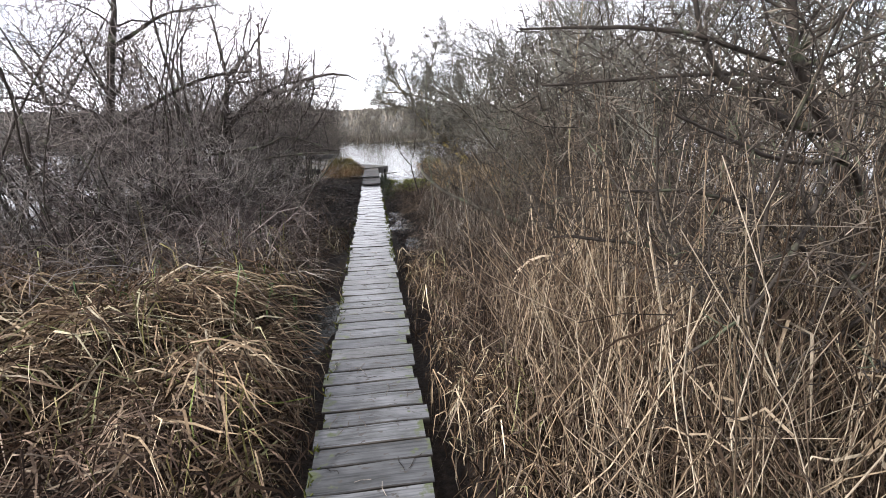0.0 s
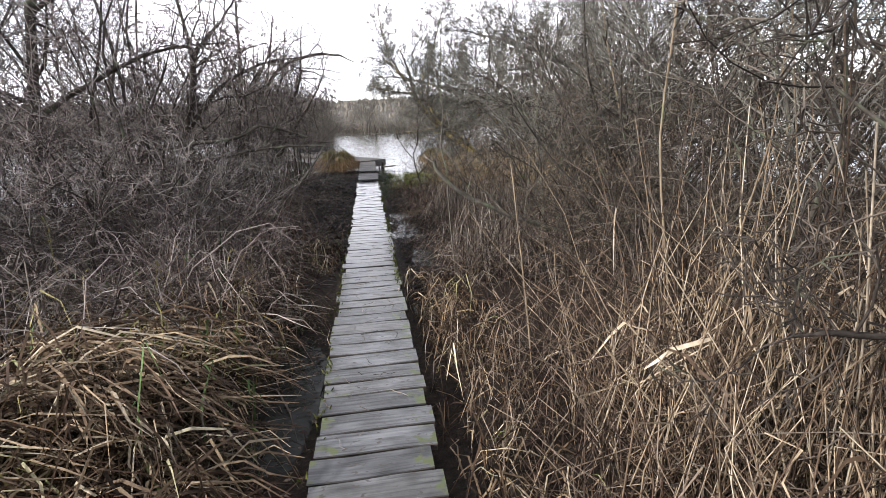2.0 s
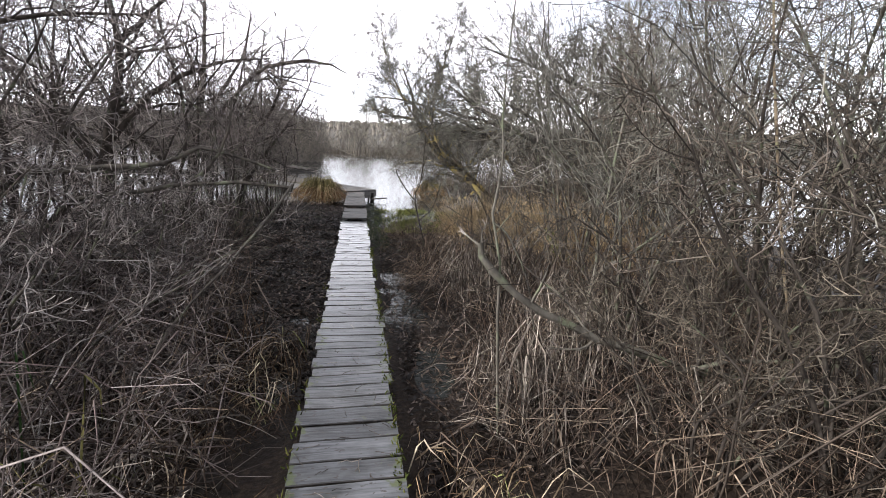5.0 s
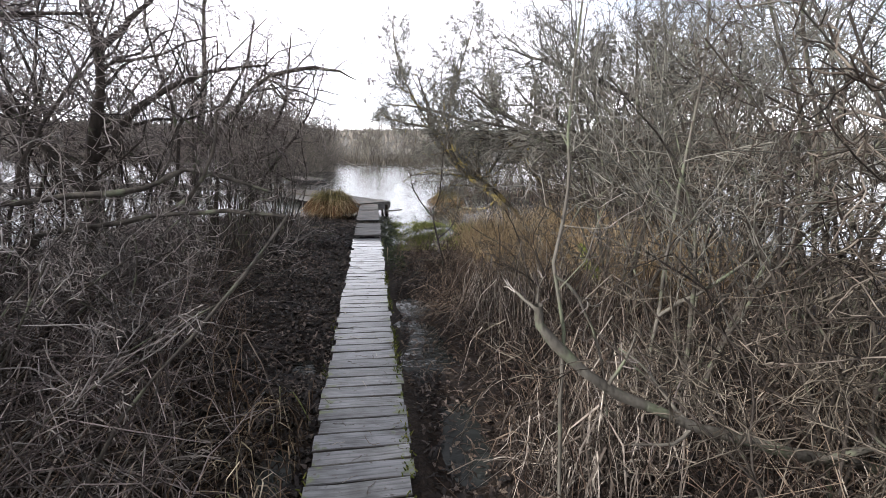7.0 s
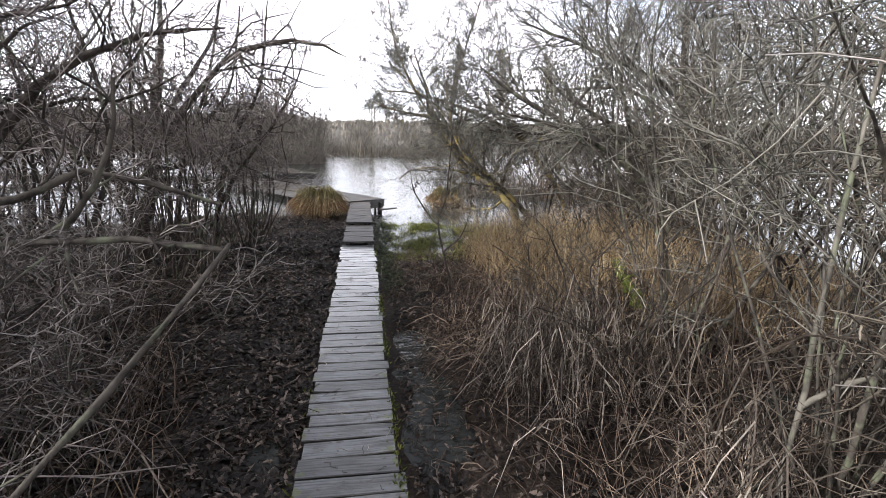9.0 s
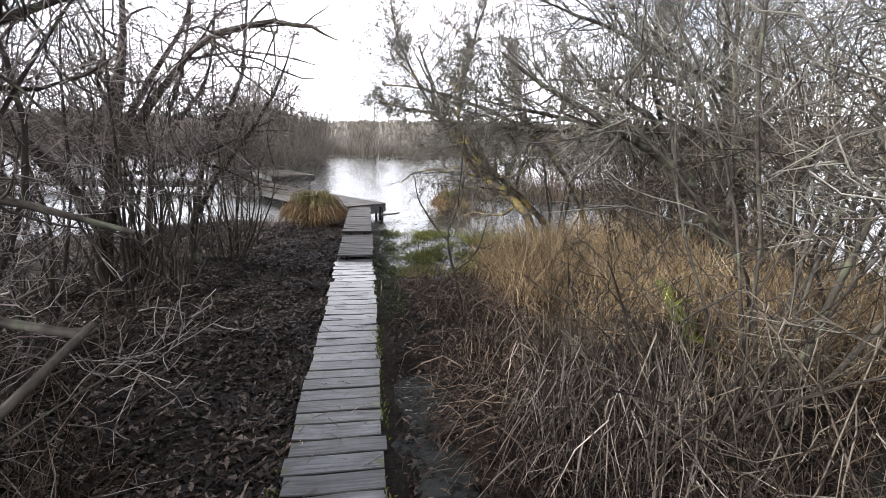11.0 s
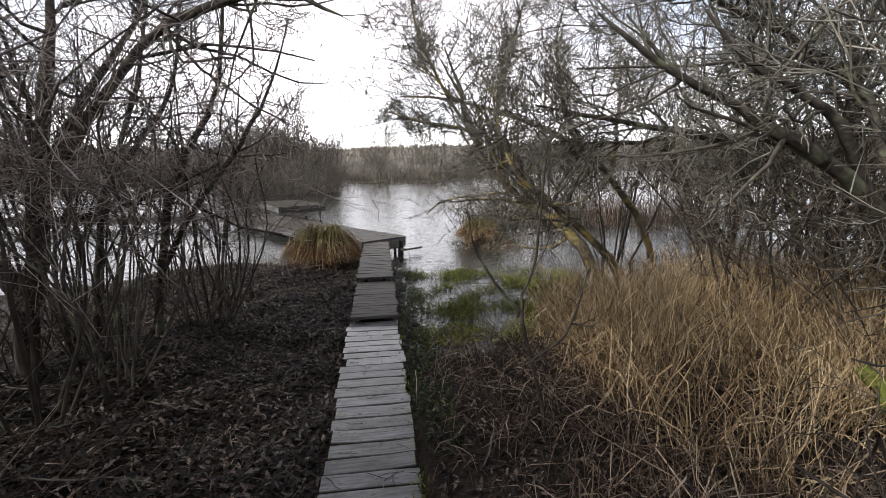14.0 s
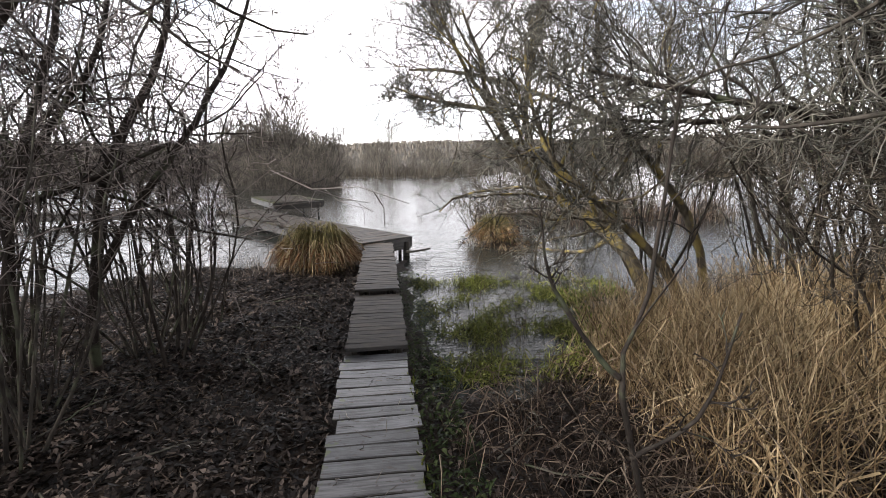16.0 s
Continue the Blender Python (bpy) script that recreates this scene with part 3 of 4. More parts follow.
woody("spreading_willow",
      [([(6.5, 13.2, -0.4), (6.3, 13.3, 0.8), (6.1, 13.4, 1.7), (6.0, 13.5, 2.8), (5.8, 13.6, 4.2)], 0.14, 0.03),
       ([(6.1, 13.4, 1.7), (4.97, 13.5, 1.93), (3.92, 13.5, 2.0), (2.71, 13.5, 2.19), (1.9, 13.5, 2.34)], 0.08, 0.012),
       ([(3.92, 13.5, 2.0), (3.0, 13.6, 1.92), (2.2, 13.7, 1.95)], 0.035, 0.01),
       ([(6.0, 13.5, 2.6), (4.6, 13.0, 3.0), (3.4, 12.8, 3.3), (2.4, 12.6, 3.5)], 0.06, 0.012),
       ([(4.97, 13.5, 1.93), (4.6, 13.4, 2.8), (4.5, 13.3, 3.8)], 0.04, 0.01)],
      [(26, 52, 0.42, 0.24, 0.07), (10, 48, 0.52, 0.28, 0.08), (8, 48, 0.55, 0.26, 0.05)], M_BARK_DARK, M_TWIG_PALE,
      "bare willow with a long dark level limb over the reeds", "tree")
woody("gnarled_alder",
      [([(-3.2, 9.9, -0.4), (-3.05, 9.9, 0.9), (-2.85, 9.8, 1.8), (-2.65, 9.7, 2.6), (-2.75, 9.6, 3.7)], 0.09, 0.02),
       ([(-2.92, 9.85, 1.5), (-2.3, 9.8, 2.15), (-1.6, 9.9, 2.5), (-1.05, 10.0, 2.6)], 0.045, 0.008),
       ([(-3.0, 9.9, 1.1), (-3.6, 9.8, 2.0), (-4.3, 9.7, 3.1)], 0.05, 0.01),
       ([(-2.65, 9.7, 2.6), (-2.1, 9.8, 3.2), (-1.7, 9.9, 3.9)], 0.035, 0.008)],
      [(15, 60, 0.4, 0.32, 0.02), (7, 60, 0.5, 0.38, 0.0), (3, 58, 0.5, 0.34, 0.0)], M_BARK_DARK, M_TWIG,
      "gnarled bare alder with crooked dark limbs", "tree")
woody("old_alder",
      [([(-3.08, 12.7, -0.4), (-3.0, 12.7, 0.5), (-2.9, 12.7, 1.0), (-2.78, 12.8, 1.8), (-2.72, 13.0, 2.8), (-2.65, 13.2, 4.3)], 0.125, 0.025),
       ([(-3.0, 12.7, 0.45), (-3.5, 12.8, 1.2), (-4.2, 12.9, 2.0), (-4.8, 13.1, 3.2)], 0.085, 0.02),
       ([(-2.86, 12.74, 1.35), (-2.3, 12.7, 2.1), (-1.7, 12.6, 2.75), (-0.9, 12.2, 2.95), (-0.42, 12.0, 2.88), (-0.11, 11.9, 2.74)], 0.06, 0.008),
       ([(-2.84, 12.76, 1.5), (-2.5, 13.0, 2.3), (-2.1, 13.3, 3.1), (-1.95, 13.5, 3.9)], 0.05, 0.01)],
      [(15, 58, 0.4, 0.3, 0.03), (7, 60, 0.5, 0.36, 0.01), (4, 58, 0.5, 0.34, 0.0)], M_BARK_DARK, M_TWIG,
      "old bare dark alder with one limb reaching over the boardwalk", "tree")
woody("forked_alder",
      [([(-2.35, 13.5, -0.4), (-2.15, 13.4, 0.96), (-1.94, 13.4, 1.62), (-1.49, 13.4, 2.4), (-1.38, 13.4, 3.0), (-1.3, 13.4, 3.7)], 0.05, 0.012),
       ([(-2.2, 13.4, 0.6), (-1.77, 13.4, 1.31), (-1.25, 13.4, 2.0), (-0.95, 13.4, 2.5), (-0.75, 13.4, 3.1)], 0.035, 0.008),
       ([(-2.95, 13.4, -0.4), (-2.75, 13.4, 1.0), (-2.5, 13.4, 1.8), (-2.19, 13.4, 2.58), (-2.0, 13.4, 3.6)], 0.05, 0.012),
       ([(-2.75, 13.4, 1.2), (-2.35, 13.4, 1.85), (-1.98, 13.4, 2.31), (-1.8, 13.4, 2.9), (-1.7, 13.4, 3.6)], 0.035, 0.01),
       ([(-2.0, 14.3, -0.4), (-1.95, 14.8, 1.0), (-1.81, 15.05, 1.95), (-1.7, 15.1, 2.9)], 0.03, 0.008)],
      [(12, 58, 0.36, 0.28, 0.03), (6, 60, 0.5, 0.36, 0.01), (4, 58, 0.5, 0.34, 0.0)], M_BARK_DARK, M_TWIG,
      "forked bare alder leaning over the bank", "tree")
woody("young_willow",
      [([(2.15, 7.2, -0.35), (2.2, 7.2, 0.5), (2.3, 7.3, 1.3), (2.46, 7.4, 2.3), (2.5, 7.5, 3.0)], 0.017, 0.006),
       ([(2.2, 7.2, 0.5), (2.6, 7.0, 0.9), (3.1, 6.8, 1.5)], 0.018, 0.006)],
      [(9, 48, 0.4, 0.16, 0.06), (5, 45, 0.5, 0.2, 0.05), (3, 45, 0.5, 0.2, 0.03)], M_BARK_GREY, M_TWIG_PALE,
      "young grey willow with crooked bare stems", "tree")
woody("alder_tree",
      [([(-4.0, 7.4, -0.4), (-3.9, 7.4, 1.0), (-3.7, 7.5, 2.2), (-3.5, 7.6, 3.4), (-3.4, 7.7, 4.8)], 0.085, 0.02),
       ([(-3.8, 7.45, 1.6), (-3.0, 7.5, 2.1), (-2.3, 7.6, 2.4), (-1.6, 7.7, 2.5)], 0.035, 0.008),
       ([(-3.85, 7.4, 1.2), (-4.6, 7.6, 2.0), (-5.2, 7.8, 3.2)], 0.05, 0.01),
       ([(-3.6, 7.55, 2.8), (-2.9, 7.8, 3.3), (-2.2, 8.0, 3.5)], 0.03, 0.008)],
      [(18, 58, 0.4, 0.3, 0.03), (8, 60, 0.5, 0.36, 0.01), (4, 58, 0.5, 0.34, 0.0)], M_BARK_DARK, M_TWIG,
      "bare grey alder tree among the shrubs", "tree")
woody("sapling",
      [([(1.22, 11.1, -0.35), (1.16, 11.1, 0.09), (1.0, 11.1, 0.72), (1.1, 11.12, 1.0), (1.13, 11.1, 1.37), (1.16, 11.1, 1.8)], 0.017, 0.005),
       ([(1.0, 11.1, 0.72), (0.9, 11.1, 0.83), (0.77, 11.1, 1.01), (0.69, 11.1, 1.17), (0.66, 11.1, 1.35)], 0.013, 0.004),
       ([(1.08, 11.1, 0.35), (1.3, 11.0, 0.6), (1.42, 11.0, 1.0)], 0.011, 0.004)],
      [(6, 50, 0.32, 0.22, 0.08), (3, 48, 0.5, 0.25, 0.05)], M_BARK_DARK, M_BARK_DARK, "thin dark crooked sapling growing from the mud", "sapling")
woody("hawthorn_tree",
      [([(3.1, 1.8, -0.35), (2.85, 1.9, 0.8), (2.69, 2.0, 1.49), (2.4, 2.0, 1.9), (2.29, 2.0, 2.2), (2.2, 2.1, 3.2)], 0.045, 0.016),
       ([(2.69, 2.0, 1.49), (2.2, 2.0, 1.65), (1.83, 2.0, 1.96), (1.7, 2.1, 2.6)], 0.028, 0.008),
       ([(2.62, 2.0, 1.6), (2.2, 2.0, 1.82), (1.5, 2.0, 1.8), (0.95, 2.0, 1.77)], 0.018, 0.005),
       ([(2.45, 2.0, 1.85), (1.6, 2.0, 2.03), (0.82, 2.0, 2.03)], 0.016, 0.005),
       ([(3.0, 1.8, 0.4), (2.2, 1.6, 0.95), (1.6, 1.5, 1.25), (1.1, 1.45, 1.3)], 0.016, 0.005),
       ([(2.9, 1.9, 0.9), (2.3, 1.5, 1.35), (1.7, 1.3, 1.42), (1.15, 1.2, 1.6)], 0.016, 0.005),
       ([(2.7, 2.0, 1.4), (2.0, 1.4, 1.15), (1.5, 1.1, 0.9), (1.05, 1.0, 0.7)], 0.014, 0.004),
       ([(2.98, 1.85, 0.2), (1.96, 2.0, 0.79), (1.3, 2.0, 0.95), (1.04, 2.0, 0.98)], 0.018, 0.005)],
      [(12, 58, 0.3, 0.3, 0.03), (5, 58, 0.5, 0.34, 0.02), (3, 55, 0.5, 0.3, 0.0)], M_BARK_DARK, M_BARK_DARK, "bare dark hawthorn tree with branches reaching through the reeds", "tree", least=0.003)

# ---- fallen and broken wood ----
woody("broken_branch",
      [([(-0.52, 7.72, 1.21), (-0.58, 7.07, 1.05), (-0.75, 6.6, 0.82), (-1.1, 6.3, 0.4), (-1.4, 6.2, -0.3)], 0.011, 0.009),
       ([(-2.6, 8.4, 0.95), (-1.7, 8.1, 1.12), (-1.11, 7.91, 1.2), (-0.54, 7.7, 1.19)], 0.024, 0.013),
       ([(-1.5, 8.05, 1.15), (-1.25, 8.0, 1.35), (-1.1, 8.0, 1.65), (-1.05, 8.0, 1.95)], 0.02, 0.008),
       ([(-2.6, 8.4, 0.95), (-3.1, 8.6, 0.5), (-3.4, 8.7, -0.3)], 0.026, 0.03)],
      [(8, 50, 0.4, 0.16, 0.0), (5, 45, 0.5, 0.22, 0.0)], M_BARK, M_TWIG, "broken grey dead branch propped over the leaf litter", "branch")
woody("fallen_branch",
      [([(-3.0, 8.3, 1.2), (-1.88, 8.43, 1.3), (-1.44, 8.5, 1.48), (-0.8, 8.6, 1.28)], 0.03, 0.012),
       ([(-3.0, 8.3, 1.2), (-3.4, 8.2, 0.6), (-3.7, 8.1, -0.3)], 0.034, 0.036)],
      [(5, 45, 0.3, 0.14, 0.05), (3, 45, 0.5, 0.2, 0.0)], M_BARK, M_TWIG, "arched grey dead branch lichened green over the mud", "branch")
woody("fallen_log",
      [([(3.4, 6.0, -0.35), (2.9, 6.0, 0.03), (2.25, 5.95, 0.2), (1.74, 5.9, 0.4), (1.43, 5.88, 0.53), (1.13, 5.87, 0.67), (0.9, 5.86, 0.84), (0.75, 5.85, 0.98), (0.72, 5.85, 1.1)], 0.03, 0.02),
       ([(2.25, 5.95, 0.2), (2.5, 5.85, 0.3), (2.9, 5.75, 0.33)], 0.018, 0.01)],
      [(5, 60, 0.16, 0.2, 0.1), (4, 45, 0.5, 0.2, 0.05)], M_BARK_GREY, M_TWIG, "pale grey trunk half fallen in the marsh", "log")
woody("dead_stalk",
      [([(0.95, 5.9, -0.35), (0.88, 5.91, 0.5), (0.86, 5.91, 0.99), (0.8, 5.91, 1.21), (0.83, 5.91, 1.46), (0.83, 5.91, 1.63), (0.81, 5.91, 1.83), (0.84, 5.9, 2.4)], 0.010, 0.0045),
       ([(0.8, 5.91, 1.21), (0.9, 5.91, 1.12), (1.05, 5.95, 0.85), (1.15, 6.0, 0.5)], 0.0065, 0.005)],
      [(7, 52, 0.16, 0.25, 0.05), (4, 48, 0.5, 0.25, 0.0)], M_BARK_GREY, M_TWIG_GREY, "crooked pale dead sapling close beside the boardwalk", "sapling", least=0.002)
woody("mossy_trunk",
      [([(3.26, 10.74, 0.3), (3.28, 10.55, 0.17), (3.3, 10.35, 0.05), (3.34, 10.1, -0.12), (3.55, 9.5, -0.35)], 0.06, 0.1)],
      [(4, 50, 0.3, 0.16, 0.1), (4, 45, 0.5, 0.2, 0.0)], M_MOSS, M_TWIG, "leaning old trunk wrapped in bright moss", "log")
woody("crack_willow",
      [([(4.7, 11.5, -0.4), (4.5, 11.4, 0.5), (4.0, 11.3, 1.15), (3.37, 11.2, 1.58), (2.84, 11.2, 1.86), (2.54, 11.2, 2.03), (2.18, 11.2, 2.18), (1.85, 11.2, 2.36), (1.5, 11.2, 2.6)], 0.08, 0.01),
       ([(4.2, 11.35, 0.95), (3.7, 11.3, 1.6), (3.29, 11.2, 1.98), (2.9, 11.2, 2.19), (2.57, 11.2, 2.35), (2.24, 11.2, 2.64)], 0.055, 0.01),
       ([(4.5, 11.4, 0.5), (4.5, 11.7, 1.5), (4.3, 11.9, 2.3), (3.83, 12.0, 2.55), (2.86, 12.0, 2.48), (1.72, 12.0, 2.43)], 0.045, 0.008),
       ([(4.6, 11.45, 0.2), (4.6, 11.5, 1.4), (4.4, 11.5, 2.6), (4.3, 11.5, 3.6)], 0.05, 0.012)],
      [(14, 50, 0.3, 0.22, 0.06), (7, 48, 0.5, 0.26, 0.06), (4, 48, 0.5, 0.26, 0.04)], M_BARK, M_TWIG_PALE, "bare willow leaning out over the golden reeds", "tree")

# Three straight dead reed canes, built like small woody plants.
dead = ([(2.55, 6.2, 3.4), (2.64, 6.2, 2.56), (2.86, 6.2, 1.76), (3.07, 6.2, 1.06), (3.46, 6.2, -0.1), (3.5, 6.2, -0.35)], 0.011), ([(2.05, 4.0, 2.7), (2.0, 4.0, 1.95), (2.0, 4.0, 1.2), (2.2, 4.0, 0.1), (2.25, 4.0, -0.35)], 0.009), ([(0.8, 3.5, 1.27), (0.85, 3.5, 0.9), (0.9, 3.5, 0.5), (1.0, 3.5, -0.35)], 0.005)
for line, r in dead:
    woody("dead_stalk", [(line[::-1], r, r * 0.6)], [(3, 50, 0.13, 0.2, 0.1), (3, 45, 0.5, 0.25, 0.0)], M_BARK_PALE, M_TWIG_GREY, "pale straight dead reed cane standing among the reeds", "sapling", "dead saplings among the reeds", least=0.0022)

# ---- reeds, grass and litter ----
def scatter(n, x0, x1, y0, y1, keep=None):
    p = np.column_stack((rng.uniform(x0, x1, n), rng.uniform(y0, y1, n)))
    if keep is not None:
        p = p[keep(p[:, 0], p[:, 1])]
    return np.column_stack((p, ground_z(p[:, 0], p[:, 1]) - 0.03))


def clumped(x, y, s, cut):
    v = np.sin(x * s + 1.3 * np.sin(y * s * 0.8)) * np.cos(y * s * 1.1 + 1.7 * np.sin(x * s * 0.7))
    return v + rng.normal(size=len(x)) * 0.35 > cut


def clear_of_boards(P):
    """Which stems keep out of the space over the boardwalk."""
    over = (np.abs(P[..., 0]) < np.where(P[..., 2] > 0.25, 0.5, 0.31)) & (P[..., 1] < 17.6)
    return ~over.any(axis=1)


def standing(base, h0, h1, lean, bend, r, k=4, sides=3, side=(0, 0)):
    n = len(base)
    h = rng.uniform(h0, h1, n)
    a = rng.uniform(0, 2 * np.pi, n)
    d = np.column_stack((np.cos(a), np.sin(a), np.zeros(n))) * (np.minimum(np.abs(rng.normal(size=n)), 1.5) * lean)[:, None] + np.array((side[0], side[1], 0))
    u = np.linspace(0, 1, k)
    P = base[:, None] + u[None, :, None] * (UP * h[:, None])[:, None] + (u[None, :, None] ** 1.6) * (d * h[:, None])[:, None]
    P[:, 1:-1] += rng.normal(size=(n, max(k - 2, 0), 3)) * bend
    R = rng.uniform(0.6, 1.3, n)[:, None] * r * np.linspace(1, 0.5, k)[None]
    free = clear_of_boards(P)
    return tubes(P[free], R[free], sides)


def drooping(base, l0, l1, rise, w, k=5, flow=None, jitter=0.7, end=0.0):
    """Blades that rise, arch over and lie down."""
    n = len(base)
    a = rng.uniform(0, 2 * np.pi, n) if flow is None else flow(base[:, 0], base[:, 1]) + rng.normal(size=n) * jitter
    d = np.column_stack((np.cos(a), np.sin(a), np.zeros(n)))
    ln = rng.uniform(l0, l1, n)
    up = np.abs(rng.normal(size=n)) * rise + 0.02
    u = np.linspace(0, 1, k)
    arc = np.sin(np.pi * np.minimum(u * 1.05, 1.0)) ** 0.8 + end * u
    P = base[:, None] + u[None, :, None] * (d * ln[:, None])[:, None] + arc[None, :, None] * (UP * up[:, None])[:, None]
    P[:, 1:] += rng.normal(size=(n, k - 1, 3)) * 0.018
    W = rng.uniform(0.5, 1.3, n)[:, None] * w * np.array([0.7, 1, 1, 0.8, 0.25])[None, :k]
    free = clear_of_boards(P)
    return ribbons(P[free], W[free])


def off_boards(x, y):
    return np.abs(x) > 0.4


def flow_left(x, y):
    return 1.6 * np.sin(x * 0.9 + 0.5) + 1.3 * np.cos(y * 1.1 + x * 0.4) + 0.3


def canes(base, l0, l1, rise, r, k=7, kink=0.035, lean=None):
    """Thin woody canes that rise, arch over and cross each other."""
    n = len(base)
    a = rng.uniform(0, 2 * np.pi, n) if lean is None else lean + rng.normal(size=n) * 0.9
    d = np.column_stack((np.cos(a), np.sin(a), np.zeros(n)))
    ln = rng.uniform(l0, l1, n)
    up = rng.uniform(0.25, 1.0, n) * rise
    u = np.linspace(0, 1, k)
    arc = np.sin(np.pi * 0.72 * u)
    P = base[:, None] + u[None, :, None] * (d * ln[:, None])[:, None] + arc[None, :, None] * (UP * up[:, None])[:, None]
    P[:, 1:] += np.cumsum(rng.normal(size=(n, k - 1, 3)) * kink, axis=1)
    R = rng.uniform(0.55, 1.4, n)[:, None] * r * np.linspace(1, 0.45, k)[None]
    free = clear_of_boards(P)
    P, R = P[free], R[free]
    C, S = branch_off(P, R, 3, 48, 0.28, 3, 0.25, 0.05, least=r * 0.55)
    free = clear_of_boards(C)
    return joined([tubes(P, R), tubes(C[free], S[free])])


# reed bed beside the boardwalk: few tall stems, many broken ones, dark canes through them
bed = scatter(2700, 0.85, 5.5, -2.0, 3.7, lambda x, y: clumped(x, y, 2.1, -0.1) & (x > 0.95 + 0.5 * np.maximum(y - 2.6, 0)))
leaf = bed[rng.permutation(len(bed))[:900]] + np.column_stack((rng.normal(size=(900, 2)) * 0.05, rng.uniform(0.2, 1.1, 900)))
stuff("tall_reeds", [standing(bed, 0.7, 1.7, 0.3, 0.035, 0.0038, k=5), standing(bed[(bed[:, 1] > 1.6) & (bed[:, 0] > 1.5)][::3], 1.5, 2.3, 0.16, 0.03, 0.0042)], M_REED, "tall dry tan reed stems crowded beside the boardwalk", "reeds")
stuff("reed_leaves", [drooping(leaf, 0.12, 0.32, 0.08, 0.006, end=-2.5)], M_REED, "curled dry leaves hanging on the reeds", "reeds")
bent = scatter(6000, 0.75, 5.0, -1.5, 3.5, lambda x, y: (x > 0.7 + 0.3 * np.maximum(y - 2, 0)) & clumped(x, y, 2.7, -0.5))
stuff("broken_reeds", [standing(bent, 0.25, 1.2, 0.6, 0.06, 0.0036, k=5)], M_REED, "broken and leaning dry reed stems", "reeds")
straw = scatter(5200, 0.5, 4.5, -1.6, 4.4, lambda x, y: clumped(x, y, 3.1, -0.5))
stuff("broken_straw", [drooping(straw, 0.12, 0.45, 0.22, 0.0035, end=0.3)], M_REED_BROWN, "short broken brown straw filling the reed bed", "straw")
tangle = scatter(1150, 0.95, 5.5, -1.2, 9.0, lambda x, y: (x > 1.0 + 0.18 * np.maximum(y - 4, 0) + 0.9 * (y < 3.0)) & clumped(x, y, 1.9, -0.35))
stuff("thicket_canes", [canes(tangle, 0.5, 1.5, 1.5, 0.0052)], M_TWIG_BROWN, "tangled thin brown canes crossing through the reeds", "canes")
old = scatter(9500, 0.6, 5.0, -1.5, 12.3, lambda x, y: clumped(x, y, 1.6, -0.3) & (x > 0.6 + 0.4 * np.clip(y - 5.5, 0, 1) + 0.28 * np.maximum(y - 8, 0)) & (np.hypot(x - 2.85, y - 9.9) > 0.6) & ((y < 3.9) | (y > 5.3) | (x > 1.7) | (rng.random(len(x)) < 0.35)) & ((y < 9.9) | (x < 1.9) | (rng.random(len(x)) < 0.15)))
stuff("brown_stems", [standing(old, 0.2, 0.85, 1.1, 0.07, 0.0036, k=5)], M_REED_BROWN, "old brown tangled stems in the marsh", "dead stems")
low = scatter(5200, 0.36, 3.0, -1.6, 12.6, lambda x, y: (x > 0.36 + 0.6 * (y > 5.9) * (y < 10.6)) & clumped(x, y, 2.4, -0.4))
stuff("fringe_grass", [drooping(low[low[:, 1] < 3.8], 0.2, 0.5, 0.16, 0.0042)], M_GRASS, "drooping dead grass along the boardwalk's edge", "grass")
stuff("brown_fringe", [drooping(low[low[:, 1] >= 3.8], 0.2, 0.5, 0.16, 0.0038)], M_REED_BROWN, "drooping brown dead stems beside the boardwalk", "dead stems")

bleached = scatter(4200, 0.95, 2.5, 5.6, 9.8, lambda x, y: clumped(x, y, 1.7, -0.3) & (x > 1.0 + 0.12 * np.maximum(y - 7, 0)))
stuff("bleached_straw", [drooping(bleached, 0.2, 0.55, 0.3, 0.0038, end=0.2)], M_GRASS_GREY, "bleached broken straw lying over the brown stems", "straw")

# matted grass in mounds, then brambles and dead stems, on the other side
def mound(x, y):
    return 0.26 * np.clip(np.sin(x * 2.3 + 1.2 * np.sin(y * 1.5)) * np.cos(y * 1.9 + np.sin(x * 1.7)) + 0.15, 0, 1)


mat = scatter(25000, -6.0, -0.42, -2.2, 5.0, lambda x, y: clumped(x, y, 2.1, -0.5) & ~((x > -0.85) & (y > 2.9) & (y < 5.0)))
mat[:, 2] += (mound(mat[:, 0], mat[:, 1]) + rng.uniform(0, 0.14, len(mat))) * np.clip((-mat[:, 0] - 0.5) / 0.5, 0, 1)
stuff("matted_grass", [drooping(mat, 0.2, 0.62, 0.1, 0.0045, flow=flow_left, jitter=1.15)], M_GRASS_DULL, "matted flattened dead grass in swathes", "grass")
swathe = mat[(clumped(mat[:, 0], mat[:, 1], 1.3, 0.3))] + UP * 0.05
stuff("pale_grass", [drooping(swathe, 0.3, 0.7, 0.12, 0.006, flow=flow_left, jitter=0.85)], M_GRASS, "paler swathes of flattened dead grass", "grass")
thatched = scatter(3600, -3.6, -0.7, 2.0, 4.4, lambda x, y: clumped(x, y, 1.9, -0.3) & (x < -0.75))
thatched[:, 2] += mound(thatched[:, 0], thatched[:, 1]) + rng.uniform(0.1, 0.26, len(thatched))
stuff("thatched_grass", [drooping(thatched, 0.3, 0.75, 0.1, 0.006, flow=lambda x, y: 0.3 * np.sin(x * 2) - 0.35, jitter=0.6)], M_GRASS, "thick thatch of pale flattened grass beside the planks", "grass")
tuft = scatter(2600, -5.5, -0.42, -2.0, 4.6, lambda x, y: clumped(x, y, 2.9, 0.45))
tuft[:, 2] += mound(tuft[:, 0], tuft[:, 1]) * 0.8
